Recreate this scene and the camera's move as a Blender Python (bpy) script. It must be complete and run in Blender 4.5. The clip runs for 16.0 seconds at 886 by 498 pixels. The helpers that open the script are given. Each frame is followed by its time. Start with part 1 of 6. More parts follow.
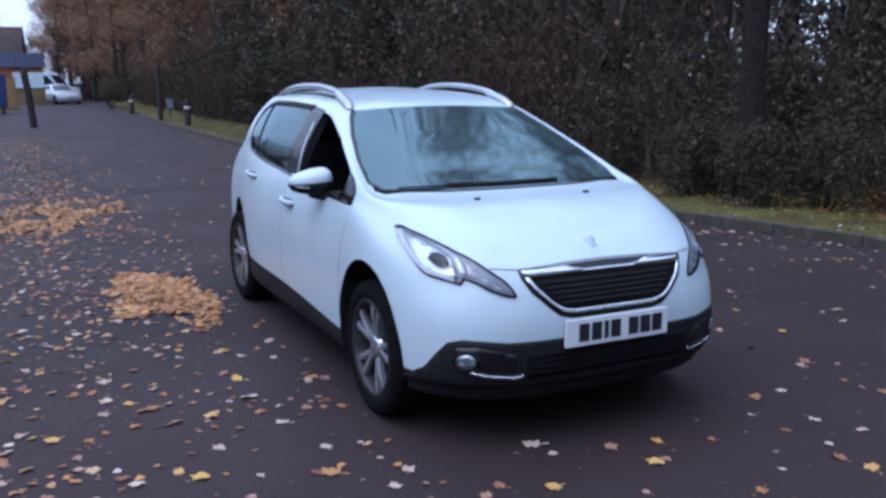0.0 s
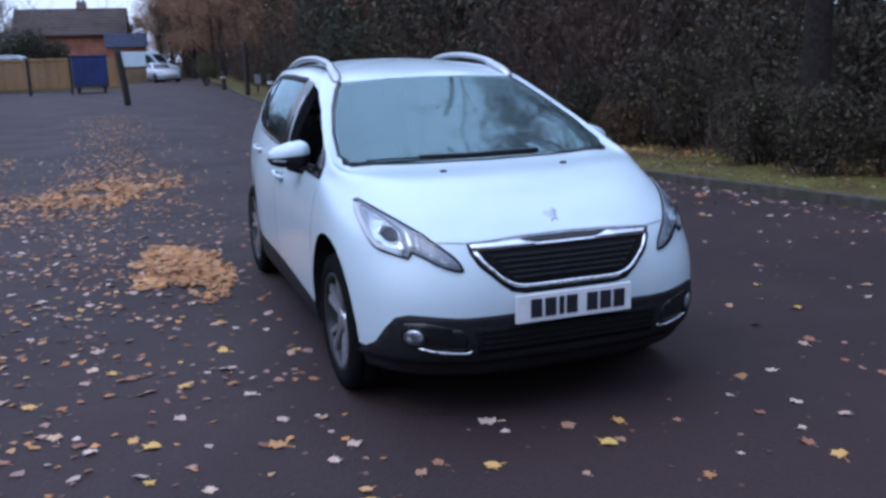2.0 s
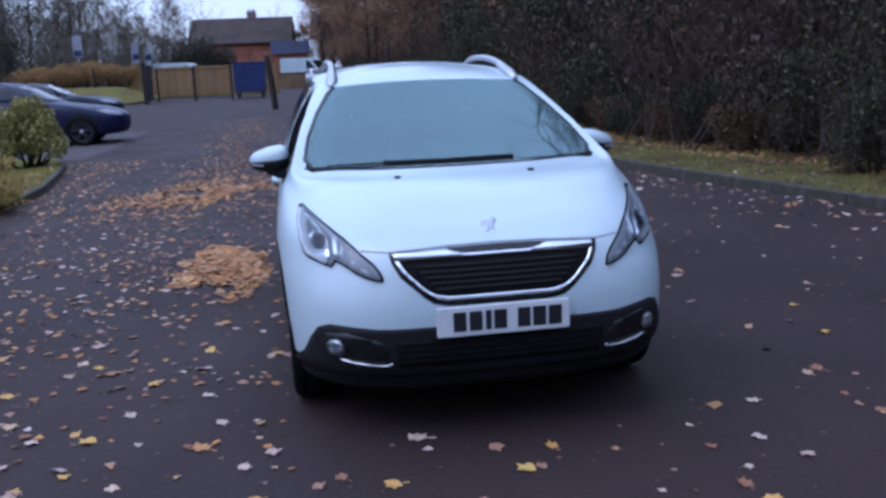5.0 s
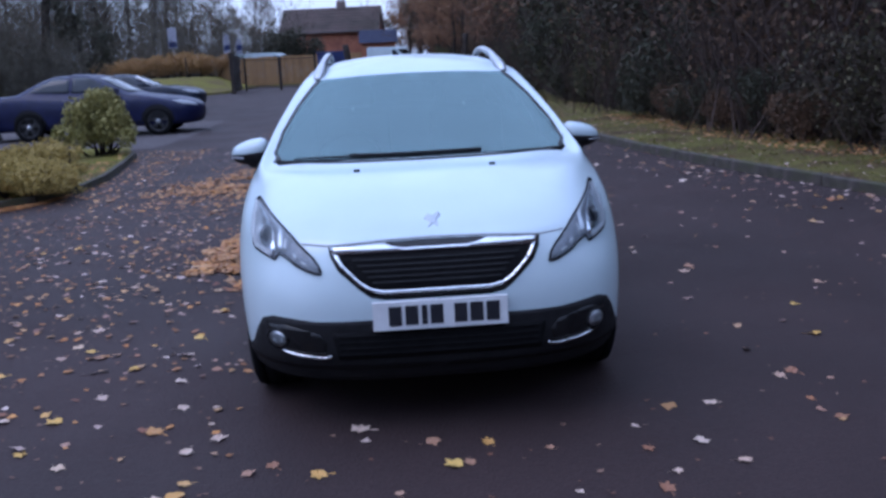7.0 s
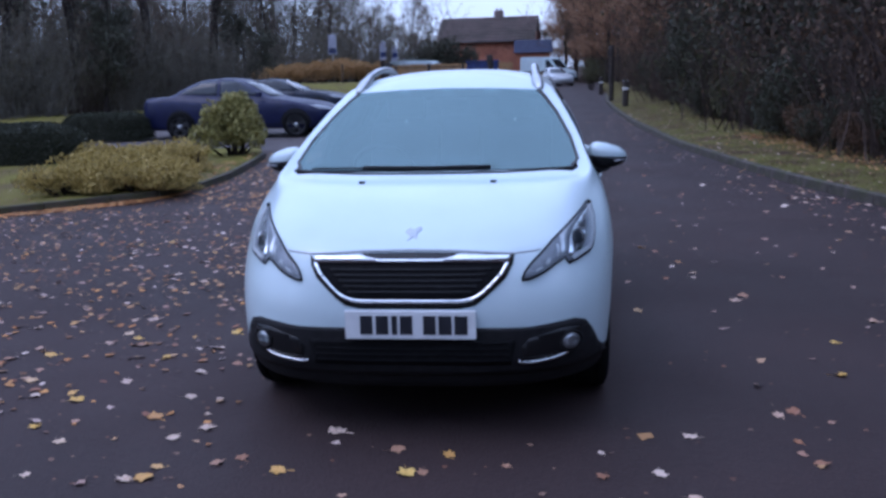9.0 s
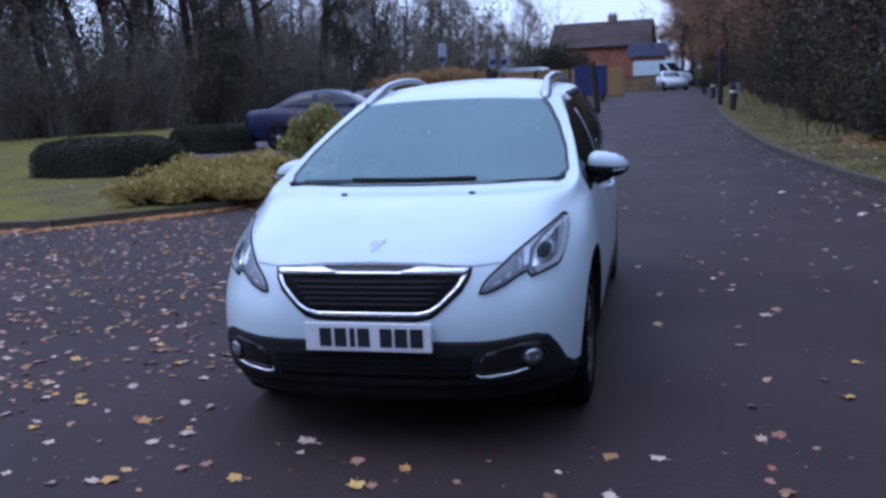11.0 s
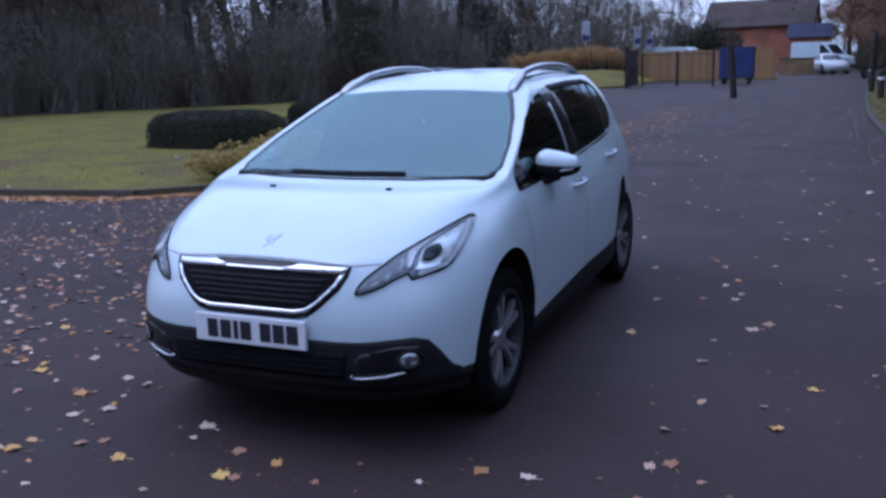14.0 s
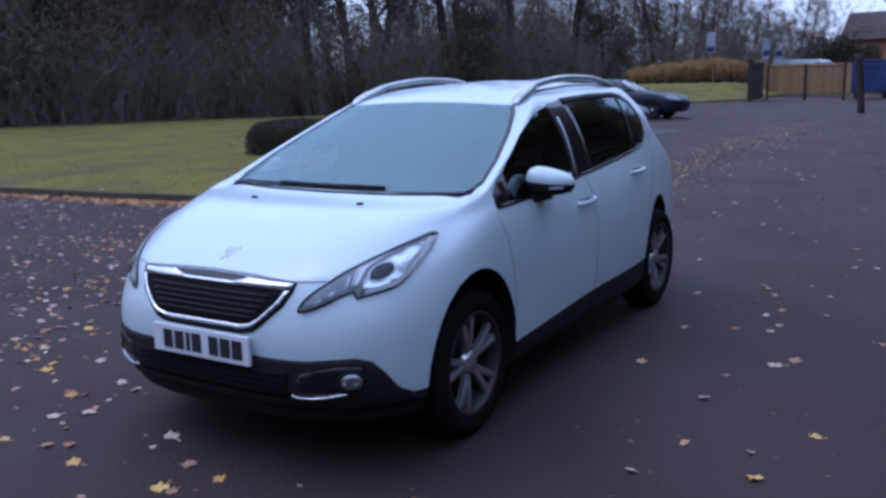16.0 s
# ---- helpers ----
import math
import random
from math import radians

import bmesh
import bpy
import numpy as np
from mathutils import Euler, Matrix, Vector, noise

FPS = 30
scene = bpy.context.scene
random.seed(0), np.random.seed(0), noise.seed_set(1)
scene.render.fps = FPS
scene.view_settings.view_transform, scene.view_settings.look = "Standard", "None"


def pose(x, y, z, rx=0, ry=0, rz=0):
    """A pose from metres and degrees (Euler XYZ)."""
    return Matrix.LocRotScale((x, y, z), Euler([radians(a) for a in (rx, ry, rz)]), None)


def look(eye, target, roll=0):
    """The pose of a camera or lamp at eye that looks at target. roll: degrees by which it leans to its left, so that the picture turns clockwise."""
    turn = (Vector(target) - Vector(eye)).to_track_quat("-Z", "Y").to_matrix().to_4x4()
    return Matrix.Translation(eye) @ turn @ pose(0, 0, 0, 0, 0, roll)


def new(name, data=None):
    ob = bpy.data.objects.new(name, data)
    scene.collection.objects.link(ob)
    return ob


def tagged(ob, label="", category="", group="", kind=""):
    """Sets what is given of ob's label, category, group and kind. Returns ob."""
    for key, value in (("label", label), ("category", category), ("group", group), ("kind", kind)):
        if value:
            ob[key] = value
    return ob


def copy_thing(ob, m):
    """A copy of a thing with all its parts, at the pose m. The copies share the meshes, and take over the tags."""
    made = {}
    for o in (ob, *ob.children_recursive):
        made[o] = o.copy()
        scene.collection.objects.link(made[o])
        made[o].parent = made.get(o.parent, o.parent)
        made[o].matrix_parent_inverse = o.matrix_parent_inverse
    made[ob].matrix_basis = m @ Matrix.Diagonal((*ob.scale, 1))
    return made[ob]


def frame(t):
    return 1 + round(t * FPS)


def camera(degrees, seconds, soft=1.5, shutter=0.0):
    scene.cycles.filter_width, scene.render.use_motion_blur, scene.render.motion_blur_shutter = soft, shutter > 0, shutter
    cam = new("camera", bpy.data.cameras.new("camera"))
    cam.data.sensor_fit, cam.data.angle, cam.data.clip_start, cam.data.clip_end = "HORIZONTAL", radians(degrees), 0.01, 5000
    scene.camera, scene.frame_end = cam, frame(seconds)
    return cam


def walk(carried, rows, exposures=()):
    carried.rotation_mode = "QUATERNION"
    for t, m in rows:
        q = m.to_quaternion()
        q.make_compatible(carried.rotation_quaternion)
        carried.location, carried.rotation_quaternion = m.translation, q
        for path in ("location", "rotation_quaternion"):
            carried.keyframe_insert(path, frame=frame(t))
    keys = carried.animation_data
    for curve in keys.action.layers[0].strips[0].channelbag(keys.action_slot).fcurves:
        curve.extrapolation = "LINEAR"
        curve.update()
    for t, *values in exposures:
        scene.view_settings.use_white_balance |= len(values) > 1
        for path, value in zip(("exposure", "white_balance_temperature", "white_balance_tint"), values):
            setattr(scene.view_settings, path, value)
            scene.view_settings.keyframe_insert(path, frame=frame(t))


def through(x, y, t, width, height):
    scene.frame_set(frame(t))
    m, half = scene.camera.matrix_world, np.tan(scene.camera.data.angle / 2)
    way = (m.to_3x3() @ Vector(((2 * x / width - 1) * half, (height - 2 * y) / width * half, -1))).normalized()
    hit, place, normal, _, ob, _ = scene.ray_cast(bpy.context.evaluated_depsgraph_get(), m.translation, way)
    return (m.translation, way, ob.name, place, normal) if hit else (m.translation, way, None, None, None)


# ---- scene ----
cam = camera(53.0, 16.0, soft=3.05)
PATH = [
    (0, (-2.235, -2.906, 1.528), (-1.378, -1.137, 1.157), -0.2),
    (0.5, (-2.139, -2.928, 1.521), (-1.304, -1.148, 1.154), -0.7),
    (1, (-1.969, -2.908, 1.51), (-1.181, -1.11, 1.128), -0.8),
    (1.5, (-1.819, -2.923, 1.508), (-1.09, -1.107, 1.095), -1.3),
    (2, (-1.652, -3.08, 1.514), (-1.003, -1.238, 1.084), -1.6),
    (2.5, (-1.538, -3.158, 1.517), (-0.943, -1.293, 1.107), -2.1),
    (3, (-1.385, -3.106, 1.492), (-0.821, -1.229, 1.095), -2.4),
    (3.5, (-1.238, -3.058, 1.493), (-0.713, -1.17, 1.094), -1.9),
    (4, (-1.08, -3.114, 1.486), (-0.635, -1.209, 1.074), -2.5),
    (6.5, (-0.267, -3.232, 1.479), (-0.108, -1.28, 1.073), -1.7),
    (7, (-0.147, -3.26, 1.481), (-0.043, -1.309, 1.053), -2.8),
    (7.5, (0.002, -3.234, 1.465), (0.039, -1.276, 1.058), -3.1),
    (8, (0.165, -3.202, 1.473), (0.136, -1.248, 1.046), -1.9),
    (8.5, (0.373, -3.233, 1.492), (0.232, -1.279, 1.087), -1.5),
    (9, (0.547, -3.319, 1.496), (0.315, -1.373, 1.1), -1.5),
    (9.5, (0.678, -3.275, 1.484), (0.366, -1.335, 1.11), -2.3),
    (12, (1.479, -3.091, 1.51), (0.888, -1.221, 1.12), -2.4),
    (12.5, (1.632, -3.018, 1.524), (0.981, -1.17, 1.121), -2.3),
    (13, (1.871, -3.004, 1.537), (1.148, -1.184, 1.129), -1.6),
    (13.5, (2.009, -2.933, 1.534), (1.255, -1.127, 1.124), -1.7),
    (14, (2.119, -2.769, 1.532), (1.32, -0.982, 1.123), -1.7),
    (14.5, (2.205, -2.636, 1.533), (1.361, -0.868, 1.128), -1.2),
    (15, (2.385, -2.54, 1.536), (1.503, -0.791, 1.132), -0.6),
    (15.5, (2.555, -2.487, 1.538), (1.612, -0.773, 1.124), -0.0),
    (16, (2.63, -2.329, 1.52), (1.589, -0.664, 1.141), -1.3),
]
EXPOSURE = 0.07
walk(cam, [(t, look(eye, target, roll)) for t, eye, target, roll in PATH],
     exposures=[(0.0, EXPOSURE + 0.24, 5600, 25), (2.5, EXPOSURE + 0.15, 5550, 25), (3.5, EXPOSURE + 0.14, 5550, 25), (4.0, EXPOSURE, 5430, 26), (9.5, EXPOSURE + 0.02, 5350, 29), (16.0, EXPOSURE, 5330, 31)])

# ---- world and sun: a dull, overcast autumn afternoon ----
SUN_UP, SUN_ROUND = radians(58), radians(246)
world = bpy.data.worlds.new("overcast_sky")
scene.world = world
world.use_nodes = True
wn = world.node_tree
sky = wn.nodes.new("ShaderNodeTexSky")
sky.sky_type = "NISHITA"
sky.sun_disc = False
sky.sun_elevation, sky.sun_rotation = SUN_UP, SUN_ROUND
sky.air_density, sky.dust_density, sky.ozone_density = 1.0, 2.0, 1.5
sky_bg = wn.nodes["Background"]
wn.links.new(sky.outputs[0], sky_bg.inputs[0])
sky_bg.inputs[1].default_value = 0.05
# cloud cover, nearly twice as bright overhead as at the horizon
way = wn.nodes.new("ShaderNodeTexCoord")
axes = wn.nodes.new("ShaderNodeSeparateXYZ")
wn.links.new(way.outputs["Generated"], axes.inputs[0])
rise = wn.nodes.new("ShaderNodeMapRange")
rise.inputs["From Min"].default_value, rise.inputs["From Max"].default_value = 0.0, 1.0
rise.inputs["To Min"].default_value, rise.inputs["To Max"].default_value = 0.88, 1.63
wn.links.new(axes.outputs["Z"], rise.inputs[0])
drift_noise = wn.nodes.new("ShaderNodeTexNoise")
drift_noise.inputs["Scale"].default_value, drift_noise.inputs["Detail"].default_value = 2.2, 5
wn.links.new(way.outputs["Generated"], drift_noise.inputs["Vector"])
uneven = wn.nodes.new("ShaderNodeMapRange")
uneven.inputs["From Min"].default_value, uneven.inputs["From Max"].default_value = 0.3, 0.7
uneven.inputs["To Min"].default_value, uneven.inputs["To Max"].default_value = 0.85, 1.12
wn.links.new(drift_noise.outputs["Fac"], uneven.inputs[0])
both = wn.nodes.new("ShaderNodeMath")
both.operation = "MULTIPLY"
wn.links.new(rise.outputs[0], both.inputs[0])
wn.links.new(uneven.outputs[0], both.inputs[1])
cloud = wn.nodes.new("ShaderNodeBackground")
cloud.inputs[0].default_value = (0.685, 0.84, 0.985, 1)
wn.links.new(both.outputs[0], cloud.inputs[1])
total = wn.nodes.new("ShaderNodeAddShader")
wn.links.new(sky_bg.outputs[0], total.inputs[0])
wn.links.new(cloud.outputs[0], total.inputs[1])
wn.links.new(total.outputs[0], wn.nodes["World Output"].inputs[0])
sun_data = bpy.data.lights.new("sun", "SUN")
sun_data.energy, sun_data.angle, sun_data.color = 0.5, radians(30), (1.0, 0.96, 0.9)
sun = new("sun", sun_data)
sun.matrix_world = look((0, 0, 30), Vector((0, 0, 30)) - Vector((math.sin(SUN_ROUND) * math.cos(SUN_UP), math.cos(SUN_ROUND) * math.cos(SUN_UP), math.sin(SUN_UP))) * 10)

# ---- materials ----
def material(name):
    m = bpy.data.materials.new(name)
    m.use_nodes = True
    t = m.node_tree
    return m, t, t.nodes["Principled BSDF"]


def surface(name, dark, light, scale=8.0, rough=0.6, metal=0.0, bump=0.0, bump_scale=60.0, coat=0.0, spots=None, spot_scale=1.5, spread=(0.3, 0.7), spec=0.5):
    """A paint or material with two scales of variation, and fine relief."""
    m, t, b = material(name)
    n = t.nodes
    co = n.new("ShaderNodeTexCoord")
    fine = n.new("ShaderNodeTexNoise")
    fine.inputs["Scale"].default_value, fine.inputs["Detail"].default_value = scale, 6
    t.links.new(co.outputs["Object"], fine.inputs["Vector"])
    ramp = n.new("ShaderNodeValToRGB")
    ramp.color_ramp.elements[0].color, ramp.color_ramp.elements[1].color = (*dark, 1), (*light, 1)
    ramp.color_ramp.elements[0].position, ramp.color_ramp.elements[1].position = spread
    t.links.new(fine.outputs["Fac"], ramp.inputs[0])
    out = ramp.outputs[0]
    if spots:
        big = n.new("ShaderNodeTexNoise")
        big.inputs["Scale"].default_value, big.inputs["Detail"].default_value = spot_scale, 3
        t.links.new(co.outputs["Object"], big.inputs["Vector"])
        r2 = n.new("ShaderNodeValToRGB")
        r2.color_ramp.elements[0].position, r2.color_ramp.elements[1].position = 0.42, 0.66
        t.links.new(big.outputs["Fac"], r2.inputs[0])
        mix = n.new("ShaderNodeMixRGB")
        mix.inputs[2].default_value = (*spots, 1)
        t.links.new(r2.outputs[0], mix.inputs[0])
        t.links.new(out, mix.inputs[1])
        out = mix.outputs[0]
    t.links.new(out, b.inputs["Base Color"])
    b.inputs["Roughness"].default_value, b.inputs["Metallic"].default_value = rough, metal
    b.inputs["Coat Weight"].default_value, b.inputs["Coat Roughness"].default_value = coat, 0.04
    b.inputs["Specular IOR Level"].default_value = spec
    if bump:
        rel = n.new("ShaderNodeTexNoise")
        rel.inputs["Scale"].default_value, rel.inputs["Detail"].default_value = bump_scale, 5
        t.links.new(co.outputs["Object"], rel.inputs["Vector"])
        bp = n.new("ShaderNodeBump")
        bp.inputs["Strength"].default_value, bp.inputs["Distance"].default_value = bump, 0.02
        t.links.new(rel.outputs["Fac"], bp.inputs["Height"])
        t.links.new(bp.outputs[0], b.inputs["Normal"])
    return m


def foliage(name, colours, rough=0.6, through=0.15):
    """Leaves whose colour differs from leaf to leaf."""
    m, t, b = material(name)
    n = t.nodes
    geo = n.new("ShaderNodeNewGeometry")
    ramp = n.new("ShaderNodeValToRGB")
    els = ramp.color_ramp.elements
    while len(els) < len(colours):
        els.new(0.5)
    for i, c in enumerate(colours):
        els[i].position, els[i].color = i / max(1, len(colours) - 1), (*c, 1)
    t.links.new(geo.outputs["Random Per Island"], ramp.inputs[0])
    t.links.new(ramp.outputs[0], b.inputs["Base Color"])
    b.inputs["Roughness"].default_value = rough
    b.inputs["Specular IOR Level"].default_value = 0.25
    tr = n.new("ShaderNodeBsdfTranslucent")
    t.links.new(ramp.outputs[0], tr.inputs[0])
    mix = n.new("ShaderNodeMixShader")
    mix.inputs[0].default_value = through
    t.links.new(b.outputs[0], mix.inputs[1])
    t.links.new(tr.outputs[0], mix.inputs[2])
    t.links.new(mix.outputs[0], n["Material Output"].inputs[0])
    return m


def single_leaf(name, colours):
    """Fallen leaves that are objects of their own: the colour differs from object to object."""
    m = foliage(name, colours, rough=0.5, through=0.05)
    t = m.node_tree
    info = t.nodes.new("ShaderNodeObjectInfo")
    ramp = [x for x in t.nodes if x.bl_idname == "ShaderNodeValToRGB"][0]
    t.links.new(info.outputs["Random"], ramp.inputs[0])
    return m


def glazing(name, tint, ior=1.75, sheen=(1, 1, 1), veil=0.0):
    """A thin pane: it lets the view through, tinted, and mirrors by Fresnel; the last argument adds a painted pale haze
    over the reflections.
    """
    m, t, b = material(name)
    n = t.nodes
    n.remove(b)
    clear = n.new("ShaderNodeBsdfTransparent")
    clear.inputs[0].default_value = (*tint, 1)
    gloss = n.new("ShaderNodeBsdfGlossy")
    gloss.inputs["Roughness"].default_value = 0.015
    gloss.inputs["Color"].default_value = (*sheen, 1)
    fr = n.new("ShaderNodeFresnel")
    fr.inputs[0].default_value = ior
    mix = n.new("ShaderNodeMixShader")
    t.links.new(fr.outputs[0], mix.inputs[0])
    t.links.new(clear.outputs[0], mix.inputs[1])
    t.links.new(gloss.outputs[0], mix.inputs[2])
    out = mix
    # uneven pale haze, put into the pane as diffuse colour to lighten its reflections
    if veil:
        pale_film = n.new("ShaderNodeBsdfDiffuse")
        pale_film.inputs[0].default_value = (0.20, 0.295, 0.315, 1)
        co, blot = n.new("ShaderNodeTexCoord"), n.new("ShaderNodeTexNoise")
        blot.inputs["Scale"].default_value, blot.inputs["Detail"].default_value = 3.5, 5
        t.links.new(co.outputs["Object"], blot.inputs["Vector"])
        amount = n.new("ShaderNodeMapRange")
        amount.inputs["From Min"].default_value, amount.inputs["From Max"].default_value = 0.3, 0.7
        amount.inputs["To Min"].default_value, amount.inputs["To Max"].default_value = veil * 0.75, veil * 1.3
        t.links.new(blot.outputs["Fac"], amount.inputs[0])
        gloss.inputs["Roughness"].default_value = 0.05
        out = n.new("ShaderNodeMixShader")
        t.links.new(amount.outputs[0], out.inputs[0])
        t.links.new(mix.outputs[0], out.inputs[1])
        t.links.new(pale_film.outputs[0], out.inputs[2])
    t.links.new(out.outputs[0], n["Material Output"].inputs[0])
    return m


def asphalt_material():
    """Worn tarmac: fine chippings, patches of damp, and faint grey wear."""
    m, t, b = material("damp_tarmac")
    n = t.nodes
    co = n.new("ShaderNodeTexCoord")

    def noise_at(scale, detail):
        x = n.new("ShaderNodeTexNoise")
        x.inputs["Scale"].default_value, x.inputs["Detail"].default_value = scale, detail
        t.links.new(co.outputs["Object"], x.inputs["Vector"])
        return x.outputs["Fac"]
    ramp = n.new("ShaderNodeValToRGB")
    ramp.color_ramp.elements[0].color, ramp.color_ramp.elements[1].color = (0.0190, 0.0104, 0.0103, 1), (0.0405, 0.0229, 0.0224, 1)
    ramp.color_ramp.elements[0].position, ramp.color_ramp.elements[1].position = 0.38, 0.65
    mixv = n.new("ShaderNodeMath")
    mixv.operation = "ADD"
    half = n.new("ShaderNodeMath")
    half.operation = "MULTIPLY"
    half.inputs[1].default_value = 0.5
    fine, big = noise_at(160, 4), noise_at(0.55, 6)
    t.links.new(fine, mixv.inputs[0])
    t.links.new(big, mixv.inputs[1])
    t.links.new(mixv.outputs[0], half.inputs[0])
    t.links.new(half.outputs[0], ramp.inputs[0])
    grit = n.new("ShaderNodeTexVoronoi")
    grit.inputs["Scale"].default_value = 95
    t.links.new(co.outputs["Object"], grit.inputs["Vector"])
    speck = n.new("ShaderNodeValToRGB")
    speck.color_ramp.elements[0].color, speck.color_ramp.elements[1].color = (0.6, 0.58, 0.58, 1), (1.15, 1.12, 1.12, 1)
    t.links.new(grit.outputs["Color"], speck.inputs[0])
    mul = n.new("ShaderNodeMixRGB")
    mul.blend_type = "MULTIPLY"
    mul.inputs[0].default_value = 0.8
    t.links.new(ramp.outputs[0], mul.inputs[1])
    t.links.new(speck.outputs[0], mul.inputs[2])
    t.links.new(mul.outputs[0], b.inputs["Base Color"])
    wet = n.new("ShaderNodeMapRange")
    wet.inputs["From Min"].default_value, wet.inputs["From Max"].default_value = 0.35, 0.65
    wet.inputs["To Min"].default_value, wet.inputs["To Max"].default_value = 0.74, 0.83
    b.inputs["Specular IOR Level"].default_value = 0.37
    t.links.new(noise_at(0.9, 4), wet.inputs[0])
    t.links.new(wet.outputs[0], b.inputs["Roughness"])
    bp = n.new("ShaderNodeBump")
    bp.inputs["Strength"].default_value, bp.inputs["Distance"].default_value = 0.5, 0.006
    t.links.new(grit.outputs["Distance"], bp.inputs["Height"])
    t.links.new(bp.outputs[0], b.inputs["Normal"])
    return m


WHITE = surface("white_car_paint", (0.472, 0.572, 0.61), (0.525, 0.627, 0.665), 3.0, 0.35, coat=0.6, spots=(0.455, 0.552, 0.595), spot_scale=1.2)
BLACK_PLASTIC = surface("black_grained_plastic", (0.008, 0.008, 0.0095), (0.0145, 0.0145, 0.0165), 30, 0.65, bump=0.15, bump_scale=400, spec=0.22)
INTAKE_BLACK = surface("matt_black_grating", (0.006, 0.006, 0.007), (0.010, 0.010, 0.011), 40, 0.8, spec=0.08)
GLOSS_BLACK = surface("gloss_black_plastic", (0.006, 0.006, 0.007), (0.012, 0.012, 0.013), 8, 0.2, spec=0.3)
CABIN = surface("charcoal_cabin_trim", (0.012, 0.012, 0.014), (0.03, 0.03, 0.034), 20, 0.8, spec=0.2)
SEAT_CLOTH = surface("grey_seat_cloth", (0.02, 0.02, 0.024), (0.05, 0.05, 0.056), 60, 0.9, bump=0.2, bump_scale=300)
CHROME = surface("brushed_chrome", (0.62, 0.64, 0.67), (0.78, 0.8, 0.82), 6, 0.16, metal=1.0)
SILVER = surface("satin_silver", (0.42, 0.44, 0.46), (0.55, 0.57, 0.6), 10, 0.32, metal=0.9)
PALE_SILVER = surface("pale_silver_badge", (0.30, 0.34, 0.39), (0.50, 0.54, 0.59), 90, 0.35, metal=0.3)
ALLOY = surface("grey_alloy", (0.30, 0.31, 0.325), (0.44, 0.45, 0.47), 14, 0.34, metal=0.75)
DARK_ALLOY = surface("dark_alloy", (0.02, 0.02, 0.022), (0.05, 0.05, 0.054), 14, 0.5, metal=0.5)
RUBBER = surface("tyre_rubber", (0.0055, 0.0055, 0.006), (0.010, 0.010, 0.0106), 40, 0.9, bump=0.2, bump_scale=150, spec=0.05)
REFLECTOR = surface("lamp_reflector", (0.62, 0.65, 0.68), (0.82, 0.84, 0.86), 25, 0.25, metal=0.2)
LAMP_GREY = surface("lamp_bezel_grey", (0.17, 0.185, 0.21), (0.28, 0.295, 0.325), 18, 0.35, metal=0.15)
PLATE_WHITE = surface("plate_white", (0.60, 0.62, 0.64), (0.68, 0.7, 0.72), 20, 0.4)
INK = surface("plate_black", (0.008, 0.009, 0.014), (0.016, 0.017, 0.024), 20, 0.5)
# the windscreen carries a painted pale haze that softens what it mirrors
GLASS = glazing("veiled_windscreen", (0.26, 0.30, 0.31), 2.24, (0.64, 0.89, 0.91), 0.13)
PRIVACY = glazing("dark_privacy_glass", (0.16, 0.175, 0.185), 1.8, (0.74, 0.94, 1.0))
LENS = glazing("clear_lamp_lens", (0.9, 0.93, 0.95), 1.3)
TARMAC = asphalt_material()
BANNER_CLOTH = surface("greyed_banner_cloth", (0.24, 0.25, 0.31), (0.34, 0.35, 0.42), 6, 0.9)
GRASS_SOIL = surface("mossy_turf", (0.098, 0.091, 0.020), (0.163, 0.145, 0.033), 6, 0.95, bump=0.5, bump_scale=80, spots=(0.10, 0.075, 0.035), spot_scale=0.8, spec=0.1)
VERGE_SOIL = surface("leafy_verge_turf", (0.07, 0.064, 0.021), (0.145, 0.13, 0.04), 7, 0.95, bump=0.5, bump_scale=70, spots=(0.060, 0.036, 0.023), spot_scale=1.3, spec=0.1)
SEAM_GREY = surface("shut_line_grey", (0.20, 0.22, 0.24), (0.28, 0.30, 0.32), 30, 0.7)
LEAF_MOULD = surface("leaf_mould", (0.026, 0.019, 0.014), (0.07, 0.046, 0.03), 9, 0.95, bump=0.6, bump_scale=40, spec=0.1)
KERB_STONE = surface("grey_kerb_concrete", (0.036, 0.030, 0.027), (0.085, 0.072, 0.062), 9, 0.9, bump=0.5, bump_scale=60, spots=(0.045, 0.045, 0.022), spot_scale=4)
GRAVEL = surface("grey_gravel_drive", (0.050, 0.042, 0.044), (0.092, 0.078, 0.081), 70, 0.95, bump=0.5, bump_scale=120)
BARK = surface("dark_wet_bark", (0.013, 0.010, 0.0095), (0.040, 0.032, 0.029), 14, 0.9, bump=0.8, bump_scale=30, spec=0.15)
TWIG = surface("bare_twigs", (0.041, 0.031, 0.027), (0.082, 0.061, 0.053), 10, 0.9, spec=0.1)
SPECKLED_LEAF = foliage("dark_leaves_with_pale_ones", [(0.027, 0.028, 0.019), (0.036, 0.034, 0.022), (0.045, 0.038, 0.025), (0.056, 0.045, 0.028), (0.05, 0.034, 0.024), (0.04, 0.032, 0.02), (0.16, 0.14, 0.075)])
BRACKEN = foliage("brown_bracken", [(0.13, 0.062, 0.032), (0.23, 0.11, 0.05), (0.17, 0.085, 0.042), (0.30, 0.17, 0.08)])
# paler copies for the hazy thickets: the haze is put into both colours
PALE_TWIG = surface("haze_paled_twigs", (0.10, 0.092, 0.078), (0.155, 0.142, 0.122), 10, 0.9, spec=0.1)
PALE_LEAF = foliage("haze_paled_leaves", [(0.092, 0.085, 0.062), (0.112, 0.10, 0.074), (0.104, 0.097, 0.066), (0.12, 0.096, 0.066)])
